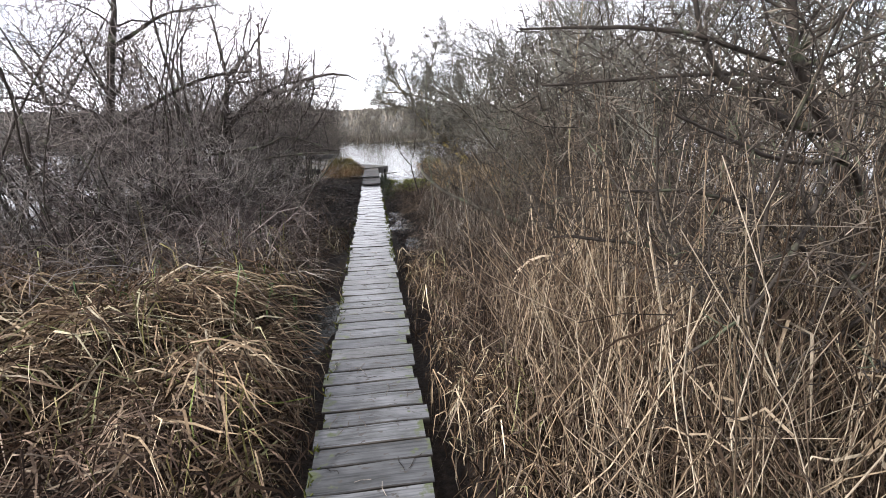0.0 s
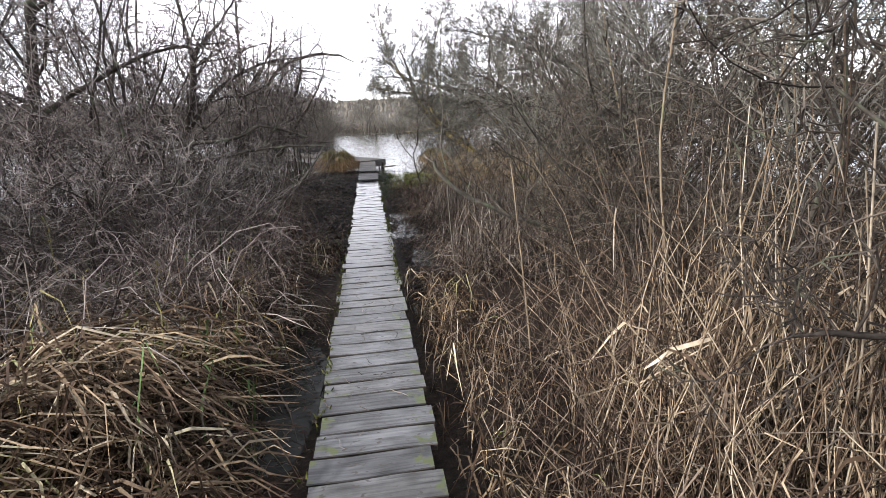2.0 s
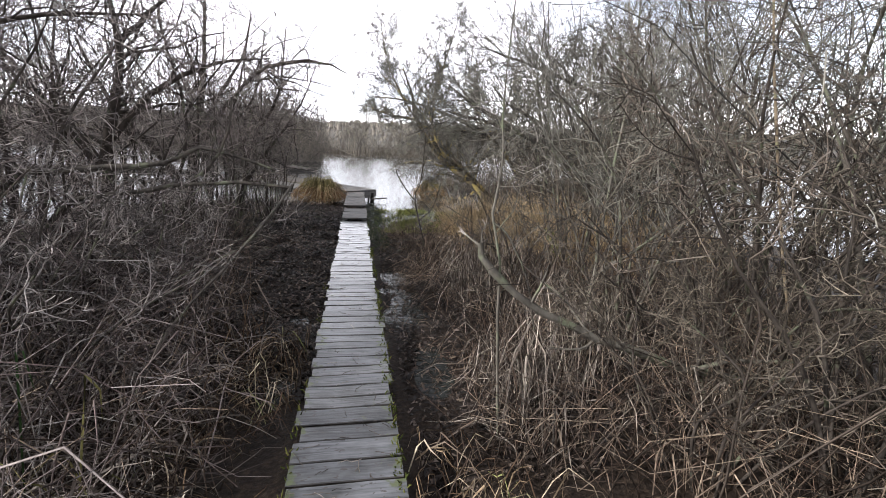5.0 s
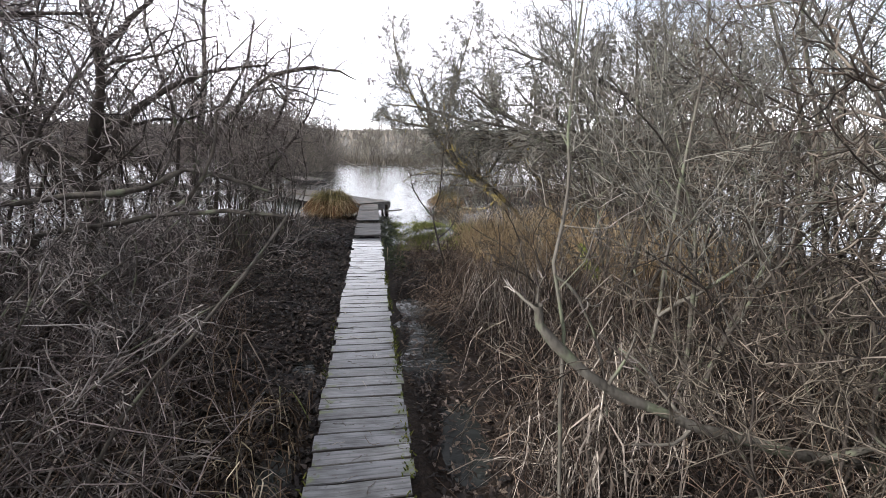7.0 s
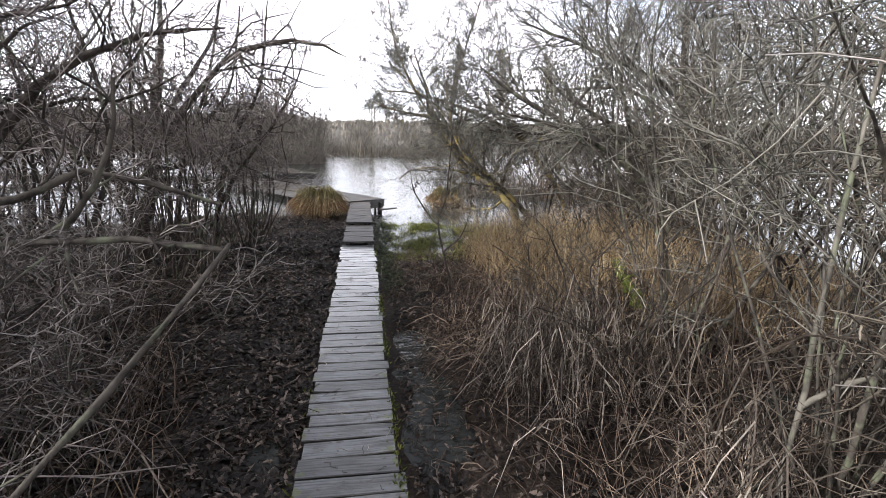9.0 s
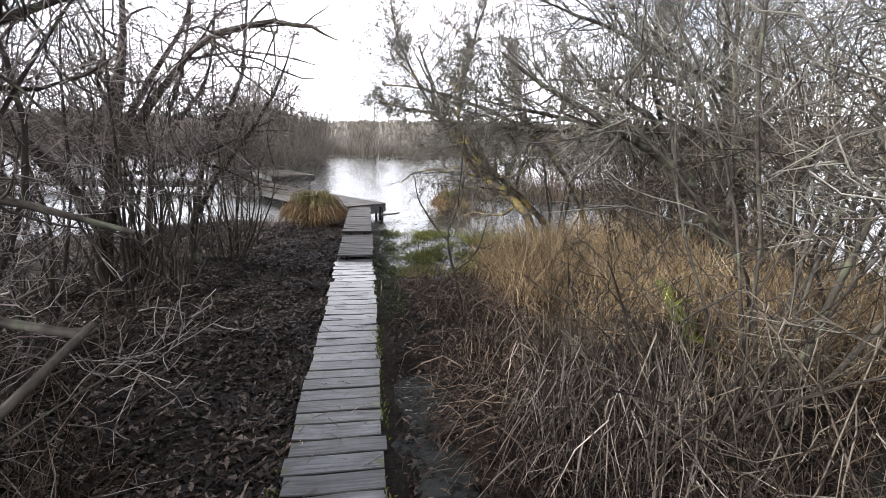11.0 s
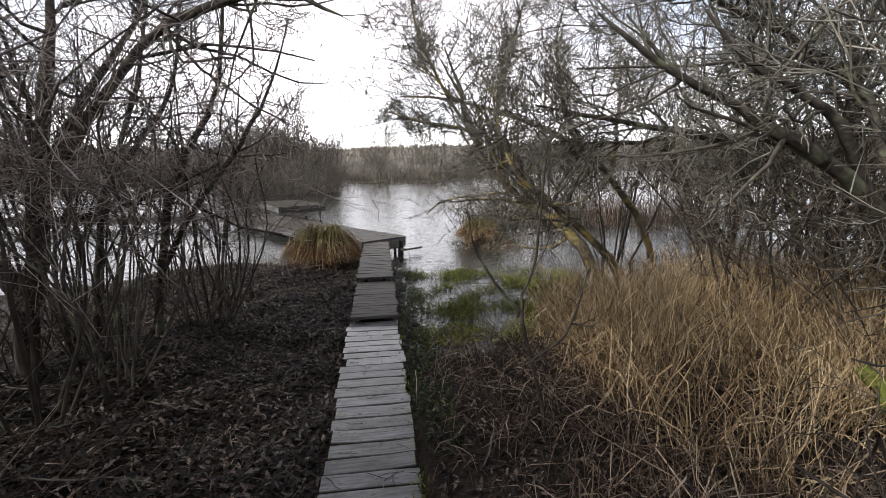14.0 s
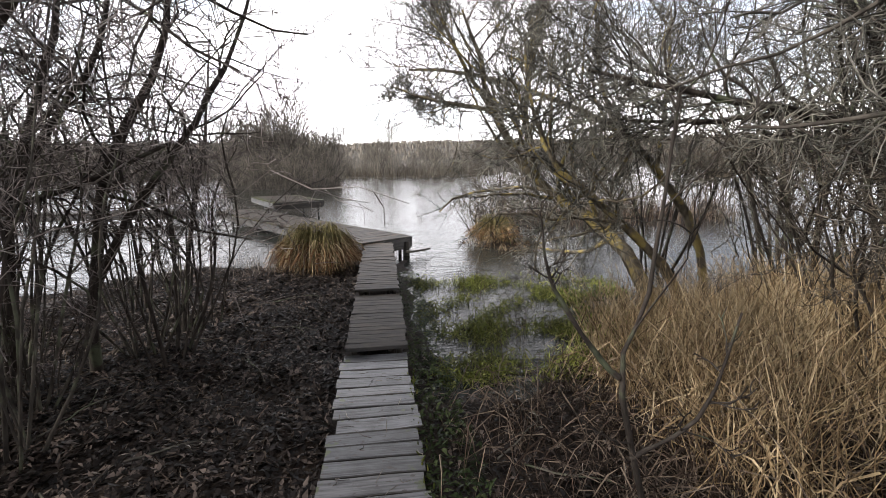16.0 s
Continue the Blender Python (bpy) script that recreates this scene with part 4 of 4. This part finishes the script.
stuff("grass_tufts", [drooping(tuft, 0.15, 0.4, 0.26, 0.0045, end=0.5)], M_GRASS, "upright tufts of dead grass with a little green", "grass")
green = scatter(3600, -4.5, -0.45, -2.0, 5.6, lambda x, y: clumped(x, y, 2.6, 0.75))
green[:, 2] += mound(green[:, 0], green[:, 1])
stuff("green_tufts", [drooping(green, 0.12, 0.32, 0.22, 0.0045, end=0.7)], M_SEDGE, "yellow-green tufts among the dead grass", "grass")
strewn = scatter(4200, -4.6, -0.6, 3.7, 7.0, lambda x, y: clumped(x, y, 2.0, -0.2) & (x < -0.65))
strewn[:, 2] += rng.uniform(0.02, 0.28, len(strewn))
stuff("strewn_straw", [drooping(strewn, 0.25, 0.7, 0.07, 0.0045)], M_GRASS_GREY, "flattened grey straw strewn under the brambles", "straw")
shoots = scatter(420, -3.6, -0.6, 3.0, 5.6, lambda x, y: clumped(x, y, 3.3, 0.3))
stuff("green_shoots", [drooping(shoots, 0.05, 0.16, 0.18, 0.006, end=1.4)], M_SHOOT, "young dark green iris shoots in the mud", "shoots")
stems = scatter(4200, -6.5, -0.6, 4.4, 10.4, lambda x, y: clumped(x, y, 1.9, -0.2) & (x < -0.6 - 0.35 * np.maximum(y - 7.0, 0)))
stuff("dead_stems", [standing(stems, 0.2, 0.8, 1.1, 0.07, 0.0038, k=5)], M_REED_BROWN, "brown dead stems standing in the scrub", "dead stems")
arch = scatter(1700, -5.5, -0.8, 3.4, 8.6, lambda x, y: clumped(x, y, 2.2, -0.1) & (x < -0.8 - 0.3 * np.maximum(y - 7.5, 0)))
stuff("arched_grass", [drooping(arch, 0.35, 0.9, 0.36, 0.0042)], M_GRASS_GREY, "grey arching dead grass at the foot of the scrub", "grass")
bramble = scatter(1500, -6.0, -0.75, 3.9, 9.8, lambda x, y: (x < -0.75 - 0.42 * np.maximum(y - 6.6, 0)) & clumped(x, y, 1.8, -0.4))
stuff("bramble_canes", [canes(bramble, 0.5, 1.6, 0.95, 0.0048)], M_TWIG_DARK, "dark purple-brown bramble canes in a low tangle", "brambles")
pale = scatter(480, -5.0, -0.9, 3.8, 9.0, lambda x, y: x < -0.9 - 0.4 * np.maximum(y - 6.8, 0))
stuff("pale_canes", [canes(pale, 0.6, 1.4, 0.9, 0.0045)], M_TWIG_GREY, "pale grey dead canes arching out of the brambles", "brambles")


def litter(base, size):
    """Curled fallen leaves: two folded halves each."""
    n = len(base)
    a = rng.uniform(0, 2 * np.pi, n)
    d = np.column_stack((np.cos(a), np.sin(a), rng.normal(size=n) * 0.35))
    s = np.column_stack((-np.sin(a), np.cos(a), rng.normal(size=n) * 0.35))
    ln, w = rng.uniform(0.5, 1.3, (n, 1)) * size, rng.uniform(0.4, 1.0, (n, 1)) * size * 0.42
    c = base + UP * rng.uniform(0.03, 0.06, (n, 1))
    lift = UP * rng.uniform(0.0, 0.018, (n, 1))
    V = np.stack((c - d * ln, c - s * w + lift, c + d * ln * 0.2, c + s * w + lift, c + d * ln, c + d * ln * 0.3 + s * w * 0.9 + lift * 0.5, c + d * ln * 0.3 - s * w * 0.9 + lift * 0.5), axis=1)
    ids = np.arange(n * 7).reshape(n, 7)
    Q = np.concatenate((ids[:, [0, 1, 2, 3]], ids[:, [2, 6, 4, 5]]))
    return V.reshape(-1, 3), Q


def ashore(x, y):
    return (ground_z(x, y) > WATER - 0.01) & off_boards(x, y)


stuff("leaf_litter", [litter(scatter(62000, -3.9, -0.3, 6.5, 17.9, lambda x, y: (ground_z(x, y) > WATER - 0.01) & (rng.random(len(x)) < np.where(x < -2.6, 0.6, 1.0))), 0.042), litter(scatter(22000, 0.3, 4.2, 5.5, 13.5, lambda x, y: ashore(x, y)), 0.038)],
      M_LEAF, "dark rotting fallen leaves covering the bank", "leaf litter")
thatch = scatter(15000, -4.6, -0.36, 6.0, 17.6, lambda x, y: ashore(x, y) & clumped(x, y, 2.6, -0.1))
stuff("flat_straw", [drooping(thatch, 0.08, 0.3, 0.035, 0.003)], M_REED_BROWN, "flat dead straw and twigs over the leaf litter", "straw")
twigs = [(-2.5, 11.35, 25, 1.1), (-1.55, 11.75, -40, 0.5), (-2.0, 12.6, 70, 0.6), (-1.2, 12.15, 15, 0.45), (-1.0, 13.3, -65, 0.7), (-0.85, 14.2, -30, 0.6), (-1.6, 10.9, -15, 0.8), (-2.3, 10.7, 50, 0.6), (-1.1, 15.3, 20, 0.7), (-2.7, 12.2, -20, 0.8), (-1.4, 10.2, 60, 0.6), (-1.9, 9.4, -35, 0.9), (0.9, 12.0, 40, 0.5), (1.1, 11.6, -30, 0.6), (1.4, 12.4, 10, 0.5), (0.75, 10.9, 65, 0.45)]
for x, y, turn, ln in twigs:
    c, s = math.cos(math.radians(turn)) * ln / 2, math.sin(math.radians(turn)) * ln / 2
    z0, z1 = float(ground_z(x - c, y - s)), float(ground_z(x + c, y + s))
    woody("fallen_twig", [([(x - c, y - s, z0 + 0.03), (x - c * 0.3 + s * 0.1, y - s * 0.3 - c * 0.1, (z0 + z1) / 2 + 0.06), (x + c * 0.4, y + s * 0.4, (z0 + z1) / 2 + 0.07), (x + c, y + s, z1 + 0.05)], 0.007, 0.003)],
          [(4, 50, 0.35, 0.15, 0.02), (2, 45, 0.5, 0.2, 0.0)], M_BARK_GREY, M_TWIG_GREY, "thin grey fallen twig lying on the dead leaves", "twig", "twigs on the bank")
purple = scatter(5000, 0.85, 2.8, 8.4, 13.2, lambda x, y: ashore(x, y) & clumped(x, y, 2.2, -0.1))
stuff("bent_stems", [drooping(purple, 0.2, 0.6, 0.15, 0.0036)], M_REED_BROWN, "bent red-brown dead stems on the mud", "dead stems")

hem = np.concatenate((scatter(2600, -0.95, -0.33, -1.8, 7.4, lambda x, y: clumped(x, y, 2.2, -0.3) & ~((y > 3.0) & (y < 4.9) & (x < -0.36))), scatter(2600, 0.33, 0.95, -1.8, 5.9, lambda x, y: clumped(x, y, 2.2, -0.3))))
stuff("hem_grass", [drooping(hem, 0.12, 0.42, 0.14, 0.004, end=0.25)], M_GRASS, "short dead grass crowding the boardwalk's edge", "grass")
scraps = np.column_stack((rng.uniform(-0.26, 0.26, 260), rng.uniform(-1.5, 12.8, 260), np.full(260, 0.007)))
a = rng.uniform(0, 6.28, 260)
scrap_lines = scraps[:, None] + np.linspace(-0.5, 0.5, 4)[None, :, None] * (np.column_stack((np.cos(a), np.sin(a), np.zeros(260))) * rng.uniform(0.03, 0.14, 260)[:, None])[:, None]
scrap_lines[:, 1:3, :2] += rng.normal(size=(260, 2, 2)) * 0.008
stuff("straw_scraps", [tubes(scrap_lines, np.full((260, 4), 0.0018))], M_GRASS_GREY, "scraps of straw and twig lying on the planks", "straw")
tuft_at = np.concatenate((np.column_stack((rng.normal(0.272, 0.018, 900), rng.uniform(5.0, 13.0, 900), np.full(900, -0.01))), np.column_stack((rng.normal(-0.285, 0.015, 380), rng.uniform(0.5, 9.5, 380), np.full(380, -0.01)))))
tuft_at = tuft_at[clumped(tuft_at[:, 0] * 3, tuft_at[:, 1], 2.7, 0.1)]
a = rng.uniform(0, 6.28, len(tuft_at))
moss_lines = tuft_at[:, None] + np.linspace(0, 1, 3)[None, :, None] * np.column_stack((np.cos(a) * 0.02, np.sin(a) * 0.02, rng.uniform(0.012, 0.035, len(a))))[:, None]
stuff("edge_moss", [tubes(moss_lines, np.tile([0.006, 0.005, 0.002], (len(a), 1)))], M_MOSS, "cushions of moss along the plank ends", "moss")

wet = np.concatenate((scatter(2400, 0.36, 1.3, 5.9, 10.6), scatter(500, -0.9, -0.36, 7.4, 9.2), scatter(700, -1.0, -0.36, 2.6, 5.2)))
wet = wet[wet[:, 2] < WATER + 0.02]
wet[:, 2] = WATER - 0.02
stuff("floating_litter", [litter(wet[::3], 0.035), drooping(wet[1::3] + UP * 0.012, 0.1, 0.35, 0.02, 0.0025)], M_REED_BROWN, "dead straw and leaves floating on the pools", "leaf litter")

# golden sedge and marsh grass by the water
gold = scatter(16000, 1.3, 6.2, 9.2, 14.6, lambda x, y: clumped(x, y, 1.5, -0.4) & (np.hypot(x - 2.85, y - 9.9) > 0.65) & (x > 1.8 + 0.35 * np.maximum(11.0 - y, 0) + 0.55 * np.maximum(y - 13, 0)))
stuff("golden_reeds", [standing(gold[:7000], 0.3, 0.95, 0.5, 0.04, 0.0038, k=5), drooping(gold[4000:] + UP * 0.1, 0.25, 0.65, 0.24, 0.0045)], M_GOLD, "golden dry reeds in the light by the water", "reeds")
marsh = scatter(15000, 0.5, 3.4, 12.9, 16.4, lambda x, y: clumped(x, y, 3.4, 0.12))
marsh[:, 2] = np.maximum(marsh[:, 2], WATER - 0.02)
stuff("marsh_grass", [drooping(marsh, 0.05, 0.15, 0.04, 0.0055, end=0.7)], M_GREEN, "fresh green marsh grass standing in shallow water", "grass")
ivy = scatter(2200, 0.28, 0.6, 10.8, 16.2, lambda x, y: clumped(x, y, 2.3, -0.5))
ivy[:, 2] = rng.uniform(-0.2, -0.03, len(ivy))
stuff("ground_ivy", [litter(ivy, 0.03)], M_IVY, "dark green ivy leaves along the foot of the boardwalk", "ivy")
sprig = scatter(500, 0.7, 3.2, 13.0, 18.5, lambda x, y: clumped(x, y, 3.1, 0.5))
sprig[:, 2] = WATER - 0.03
stuff("rush_stems", [standing(sprig, 0.12, 0.4, 0.2, 0.01, 0.003)], M_REED_BROWN, "thin dead rush stems in the shallow water", "rushes")
edge = scatter(1800, -4.5, -0.9, 16.6, 19.0, lambda x, y: (ground_z(x, y) > -0.36) & clumped(x, y, 3.0, 0.1))
stuff("shore_stubble", [standing(edge, 0.1, 0.35, 0.2, 0.01, 0.0035)], M_GRASS_GREY, "short dead stubble along the shore", "grass")
isle = scatter(1200, 1.7, 3.9, 18.4, 20.2, lambda x, y: ground_z(x, y) > -0.3)
stuff("islet_grass", [drooping(isle, 0.15, 0.4, 0.1, 0.006, end=0.3)], M_GRASS, "short dead grass on the islet", "grass")


marshy = scatter(3600, 3.0, 12.0, 19.5, 27.5, lambda x, y: bank(x, y) > 0.0)
stuff("islet_reeds", [standing(marshy, 0.25, 0.8, 0.35, 0.02, 0.008, k=3)], M_REED_BROWN, "brown dead reeds covering the islet", "reeds")


def tussock(name, x, y, size, n, label):
    root = tagged(new(name), label, "grass tussock")
    root.matrix_basis = pose(x, y, float(ground_z(x, y)))
    for piece, mat, count, rise, ln in (("dead_tuft", M_GOLD, n, 0.5, (0.35, 0.75)), ("rust_tuft", M_RUST, int(n * 0.9), 0.42, (0.3, 0.85)), ("green_tuft", plant_material("sedge_" + name, [(0, (0.07, 0.06, 0.02)), (0.6, (0.17, 0.15, 0.06)), (1, (0.33, 0.28, 0.14))], 0.6), n, 0.75, (0.25, 0.6))):
        a = rng.uniform(0, 2 * np.pi, count)
        r = size * 0.35 * np.sqrt(rng.random(count))
        base = np.column_stack((np.cos(a) * r, np.sin(a) * r, size * 0.3 * (1 - (r / (size * 0.4)) ** 2)))
        out = a + rng.normal(size=count) * 0.85
        d = np.column_stack((np.cos(out), np.sin(out), np.zeros(count)))
        l = rng.uniform(*ln, count) * size
        up = rng.uniform(0.25, 1.1, count) * rise * size
        u = np.linspace(0, 1, 6)
        P = base[:, None] + u[None, :, None] * (d * l[:, None])[:, None] + (np.sin(u * 2.35) * 1.0)[None, :, None] * (UP * up[:, None])[:, None] - (u ** 3)[None, :, None] * (UP * (up * 0.75)[:, None])[:, None]
        P[:, 1:] += np.cumsum(rng.normal(size=(count, 5, 3)) * 0.03 * size, axis=1)
        P[..., 2] = np.maximum(P[..., 2], -0.03)
        W = rng.uniform(0.6, 1.3, count)[:, None] * 0.005 * np.array([0.8, 1, 1, 0.9, 0.6, 0.2])[None]
        tagged(part(piece, mesh_of(piece, *ribbons(P, W), mat), root), kind="stuff")
    return root


tussock("sedge_tussock", -0.98, 17.2, 0.8, 1700, "round tussock of yellow-green sedge beside the jetty")
tussock("small_tussock", 2.55, 19.4, 0.65, 700, "small yellow sedge tussock on the islet")

# ---- far shore ----
def far_bush(name, stems, height, spread, mat, label):
    mains = []
    for i in range(stems):
        a = 2 * math.pi * (i + rng.random()) / stems
        h, s = height * rng.uniform(0.6, 1.1), spread * rng.uniform(0.2, 1.0)
        mains.append(([(math.cos(a) * 0.3, math.sin(a) * 0.3, -0.3), (math.cos(a) * s * 0.6, math.sin(a) * s * 0.6, h * 0.55), (math.cos(a) * s, math.sin(a) * s, h)], 0.045, 0.012))
    root = tagged(new(name), label, "shrub")
    P = np.array([smooth_line(p, 5) for p, _, _ in mains])
    R = np.array([np.linspace(a, b, 5) for _, a, b in mains])
    tagged(part("stem", mesh_of("stem", *tubes(P, R, 3), mat), root), kind="stuff")
    sets = []
    for per, spread_, ratio in ((8, 42, 0.5), (7, 45, 0.5)):
        P, R = branch_off(P, R, per, spread_, ratio, 3, 0.15, 0.12, least=0.024)
        sets.append(tubes(P, R, 3))
    tagged(part("crown", mesh_of("crown", *joined(sets), mat), root), kind="stuff")
    return root


spots = [(-7.3 + 3.9 * math.cos(i * 2.4) * math.sqrt(i / 16), 46.6 + 2.6 * math.sin(i * 2.4) * math.sqrt(i / 16), i * 67, 0.75 + 0.25 * ((i * 7) % 5) / 5) for i in range(14)]
plant_all(far_bush("island_shrub", 9, 4.6, 2.2, M_FAR, "dense bare grey shrub on the lake island"), spots)
spots = [(-40 + 5.0 * i + 2 * math.sin(i * 5.1), 68.5 + 2.5 * math.sin(i * 2.3) - max(0.0, -40 + 5.0 * i - 6) * 0.7, i * 53, 0.85 + 0.3 * ((i * 5) % 7) / 7) for i in range(15)]
plant_all(far_bush("shore_shrub", 10, 4.2, 2.6, M_FAR, "bare brown shrub on the far shore"), spots)
spots = [(9 + 1.9 * i + 1.5 * math.sin(i * 3.7), 27 + 0.9 * i + 2.5 * math.sin(i * 1.9), i * 71, 0.55 + 0.25 * ((i * 3) % 5) / 5) for i in range(10)]
plant_all(far_bush("marsh_shrub", 9, 4.0, 2.2, M_TWIG_OCHRE, "bare ochre shrub on the marsh bank"), spots)
tall = far_bush("birch_sapling", 5, 7.5, 0.9, M_FAR, "tall thin bare birch on the lake island")
plant_all(tall, [(-7.0, 47.5, 0, 0.9), (-6.3, 46.8, 120, 0.75), (1.5, 78.0, 60, 0.9), (-14.0, 75.0, 200, 1.1)])
shore = scatter(16000, -110, 60, 56, 84, lambda x, y: (bank(x, y) > -0.6) & (bank(x, y) < 12))
stuff("far_reeds", [standing(shore, 0.5, 1.4, 0.3, 0.03, 0.03, k=2)], M_FAR_REED, "belt of dry reeds along the far shore", "reeds")
side = scatter(6000, 3.5, 45, 20, 60, lambda x, y: (bank(x, y) > -0.3) & clumped(x, y, 0.5, -0.3))
stuff("bank_reeds", [standing(side, 0.4, 1.2, 0.25, 0.02, 0.012, k=3)], M_FAR_REED, "dry brown reeds on the marsh bank", "reeds")
thick = scatter(24000, -110, 40, 58, 82, lambda x, y: (bank(x, y) > 0.5) & (bank(x, y) < 12))
stuff("far_scrub", [standing(thick, 1.2, 3.7, 0.6, 0.25, 0.022, k=4)], M_FAR, "dense bare grey scrub along the far shore", "scrub")
thick = scatter(11000, -12, -2.6, 43, 50, lambda x, y: np.hypot((x + 7.3) / 1.3, y - 46.5) < 3.3)
stuff("island_scrub", [standing(thick, 0.6, 3.0, 0.6, 0.16, 0.011, k=4)], M_FAR, "dense bare grey scrub covering the lake island", "scrub")
thick = scatter(5200, 5, 45, 24, 60, lambda x, y: (bank(x, y) > 0.3) & clumped(x, y, 0.4, -0.2))
stuff("marsh_scrub", [standing(thick, 0.8, 2.6, 0.35, 0.1, 0.014, k=4)], M_TWIG_OCHRE, "low bare ochre scrub on the marsh bank", "scrub")
woods = scatter(6000, -700, 700, 260, 760)
stuff("far_woods", [standing(woods, 1.5, 5, 0.15, 0.3, 1.3, k=3)], M_FAR, "bare grey woods on the distant rise", "woods")
# ---- boardwalk and jetty ----
BOARD_KINDS = {}


def board_mesh(length, width, thick, material, seed):
    """A worn sawn board: rounded top edges, slight warp, ragged ends."""
    key = (round(length, 2), round(width, 3), seed, material.name)
    if key in BOARD_KINDS:
        return BOARD_KINDS[key]
    g = np.random.default_rng(seed)
    bm = bmesh.new()
    rows = []
    c = min(0.0045, width * 0.1)
    for i, u in enumerate((-0.5, -0.17, 0.2, 0.5)):
        x = u * length + (g.normal() * 0.008 if abs(u) == 0.5 else 0)
        dy, dz = g.normal() * 0.0012, g.normal() * 0.0015
        h = width / 2
        ring = [(-h, -thick), (-h, -c), (-h + c, 0), (h - c, 0), (h, -c), (h, -thick)]
        rows.append([bm.verts.new((x, y + dy, z + dz)) for y, z in ring])
    for a, b in zip(rows, rows[1:]):
        for j in range(6):
            # Sides, bevels and underside in dark timber: the gaps' shade put into colour.
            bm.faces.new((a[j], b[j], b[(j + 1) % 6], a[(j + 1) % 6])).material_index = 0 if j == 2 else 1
    bm.faces.new(rows[0])
    bm.faces.new(rows[-1][::-1])
    bmesh.ops.recalc_face_normals(bm, faces=bm.faces)
    me = bpy.data.meshes.new("plank")
    bm.to_mesh(me)
    bm.free()
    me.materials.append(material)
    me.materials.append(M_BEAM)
    BOARD_KINDS[key] = me
    return me


def beam(name, a, b, wide, high, parent, material=M_BEAM):
    a, b = Vector(a), Vector(b)
    d = b - a
    me = board_mesh(d.length, wide, high, material, 3)
    ob = part(name, me, parent)
    ob.matrix_basis = Matrix.Translation((a + b) / 2) @ d.to_track_quat("X", "Z").to_matrix().to_4x4()
    return ob


def post(x, y, top, foot, r, parent):
    bm = bmesh.new()
    bmesh.ops.create_cone(bm, cap_ends=True, segments=8, radius1=r, radius2=r * 0.92, depth=top - foot)
    me = bpy.data.meshes.new("post")
    bm.to_mesh(me)
    bm.free()
    me.materials.append(M_BEAM)
    ob = part("post", me, parent)
    ob.matrix_basis = pose(x, y, (top + foot) / 2)


def deck(name, origin, turn, length, pitch, half, top, material, label, gap=0.019, ragged=0.005, tilt=0.25, category="boardwalk"):
    """A run of crosswise planks on two bearers and posts; it starts at origin and runs along its own y."""
    root = tagged(new(name), label, category)
    root.matrix_basis = pose(*origin, 0, 0, turn)
    y, g = 0.0, np.random.default_rng(int(length * 100) + 5)
    while y < length - pitch(y) * 0.5:
        w = pitch(y) * g.choice((0.9, 0.97, 1.0, 1.04, 1.1))
        h = half(y)
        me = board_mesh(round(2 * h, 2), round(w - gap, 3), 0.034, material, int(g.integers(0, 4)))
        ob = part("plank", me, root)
        ob.matrix_basis = pose(g.normal() * ragged, y + w / 2, top + g.normal() * 0.0016, g.normal() * 0.4, g.normal() * 0.3, g.normal() * tilt + (180 if g.random() < 0.5 else 0))
        y += w
    if category != "boardwalk":
        for sx in (-1, 1):
            beam("fascia", (sx * (half(0) - 0.02), 0.0, top - 0.04), (sx * (half(0) - 0.02), y, top - 0.04), 0.035, 0.17, root)
        beam("fascia", (-half(0) + 0.05, 0.02, top - 0.04), (half(0) - 0.05, 0.02, top - 0.04), 0.035, 0.2, root)
    for sx in (-1, 1):
        beam("bearer", (sx * (half(0) - 0.07), 0.03, top - 0.037), (sx * (half(length) - 0.07), y - 0.03, top - 0.037), 0.05, 0.1, root)
        py = 0.25
        while py < y:
            post(sx * (half(py) - 0.13), py, top - 0.05, -0.75, 0.035, root)
            py += 1.7
    return root


main_half = lambda y: 0.288 if y < 8.5 else (0.278 if y < 11 else 0.265)
deck("boardwalk", (0, -3.4, 0), 0, 16.5, lambda y: 0.161 if y < 9.4 else 0.142, main_half, 0.0, M_PLANK, "narrow boardwalk of worn grey mossy planks over the marsh", gap=0.010, ragged=0.009, tilt=0.6)
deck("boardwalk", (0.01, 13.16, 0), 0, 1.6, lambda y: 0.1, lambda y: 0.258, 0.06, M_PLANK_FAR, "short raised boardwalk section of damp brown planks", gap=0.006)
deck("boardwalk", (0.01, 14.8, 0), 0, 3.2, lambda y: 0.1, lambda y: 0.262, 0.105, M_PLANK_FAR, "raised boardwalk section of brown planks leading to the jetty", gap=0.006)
JETTY_TURN = math.degrees(math.atan2(4.73, 6.64))
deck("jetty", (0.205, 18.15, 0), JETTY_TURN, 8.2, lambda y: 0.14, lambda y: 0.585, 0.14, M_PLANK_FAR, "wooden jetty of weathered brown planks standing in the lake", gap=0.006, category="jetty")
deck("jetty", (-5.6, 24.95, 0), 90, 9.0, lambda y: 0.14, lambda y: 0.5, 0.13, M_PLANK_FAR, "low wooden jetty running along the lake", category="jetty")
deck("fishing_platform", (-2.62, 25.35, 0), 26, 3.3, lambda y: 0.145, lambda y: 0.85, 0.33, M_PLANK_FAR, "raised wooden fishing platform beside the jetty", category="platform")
step = tagged(new("mooring_plank"), "dark plank fixed low under the jetty's end above the water", "plank")
beam("plank", (0.55, 18.2, -0.1), (1.0, 18.5, -0.1), 0.12, 0.04, step)
post(0.55, 18.42, 0.05, -0.7, 0.07, step)
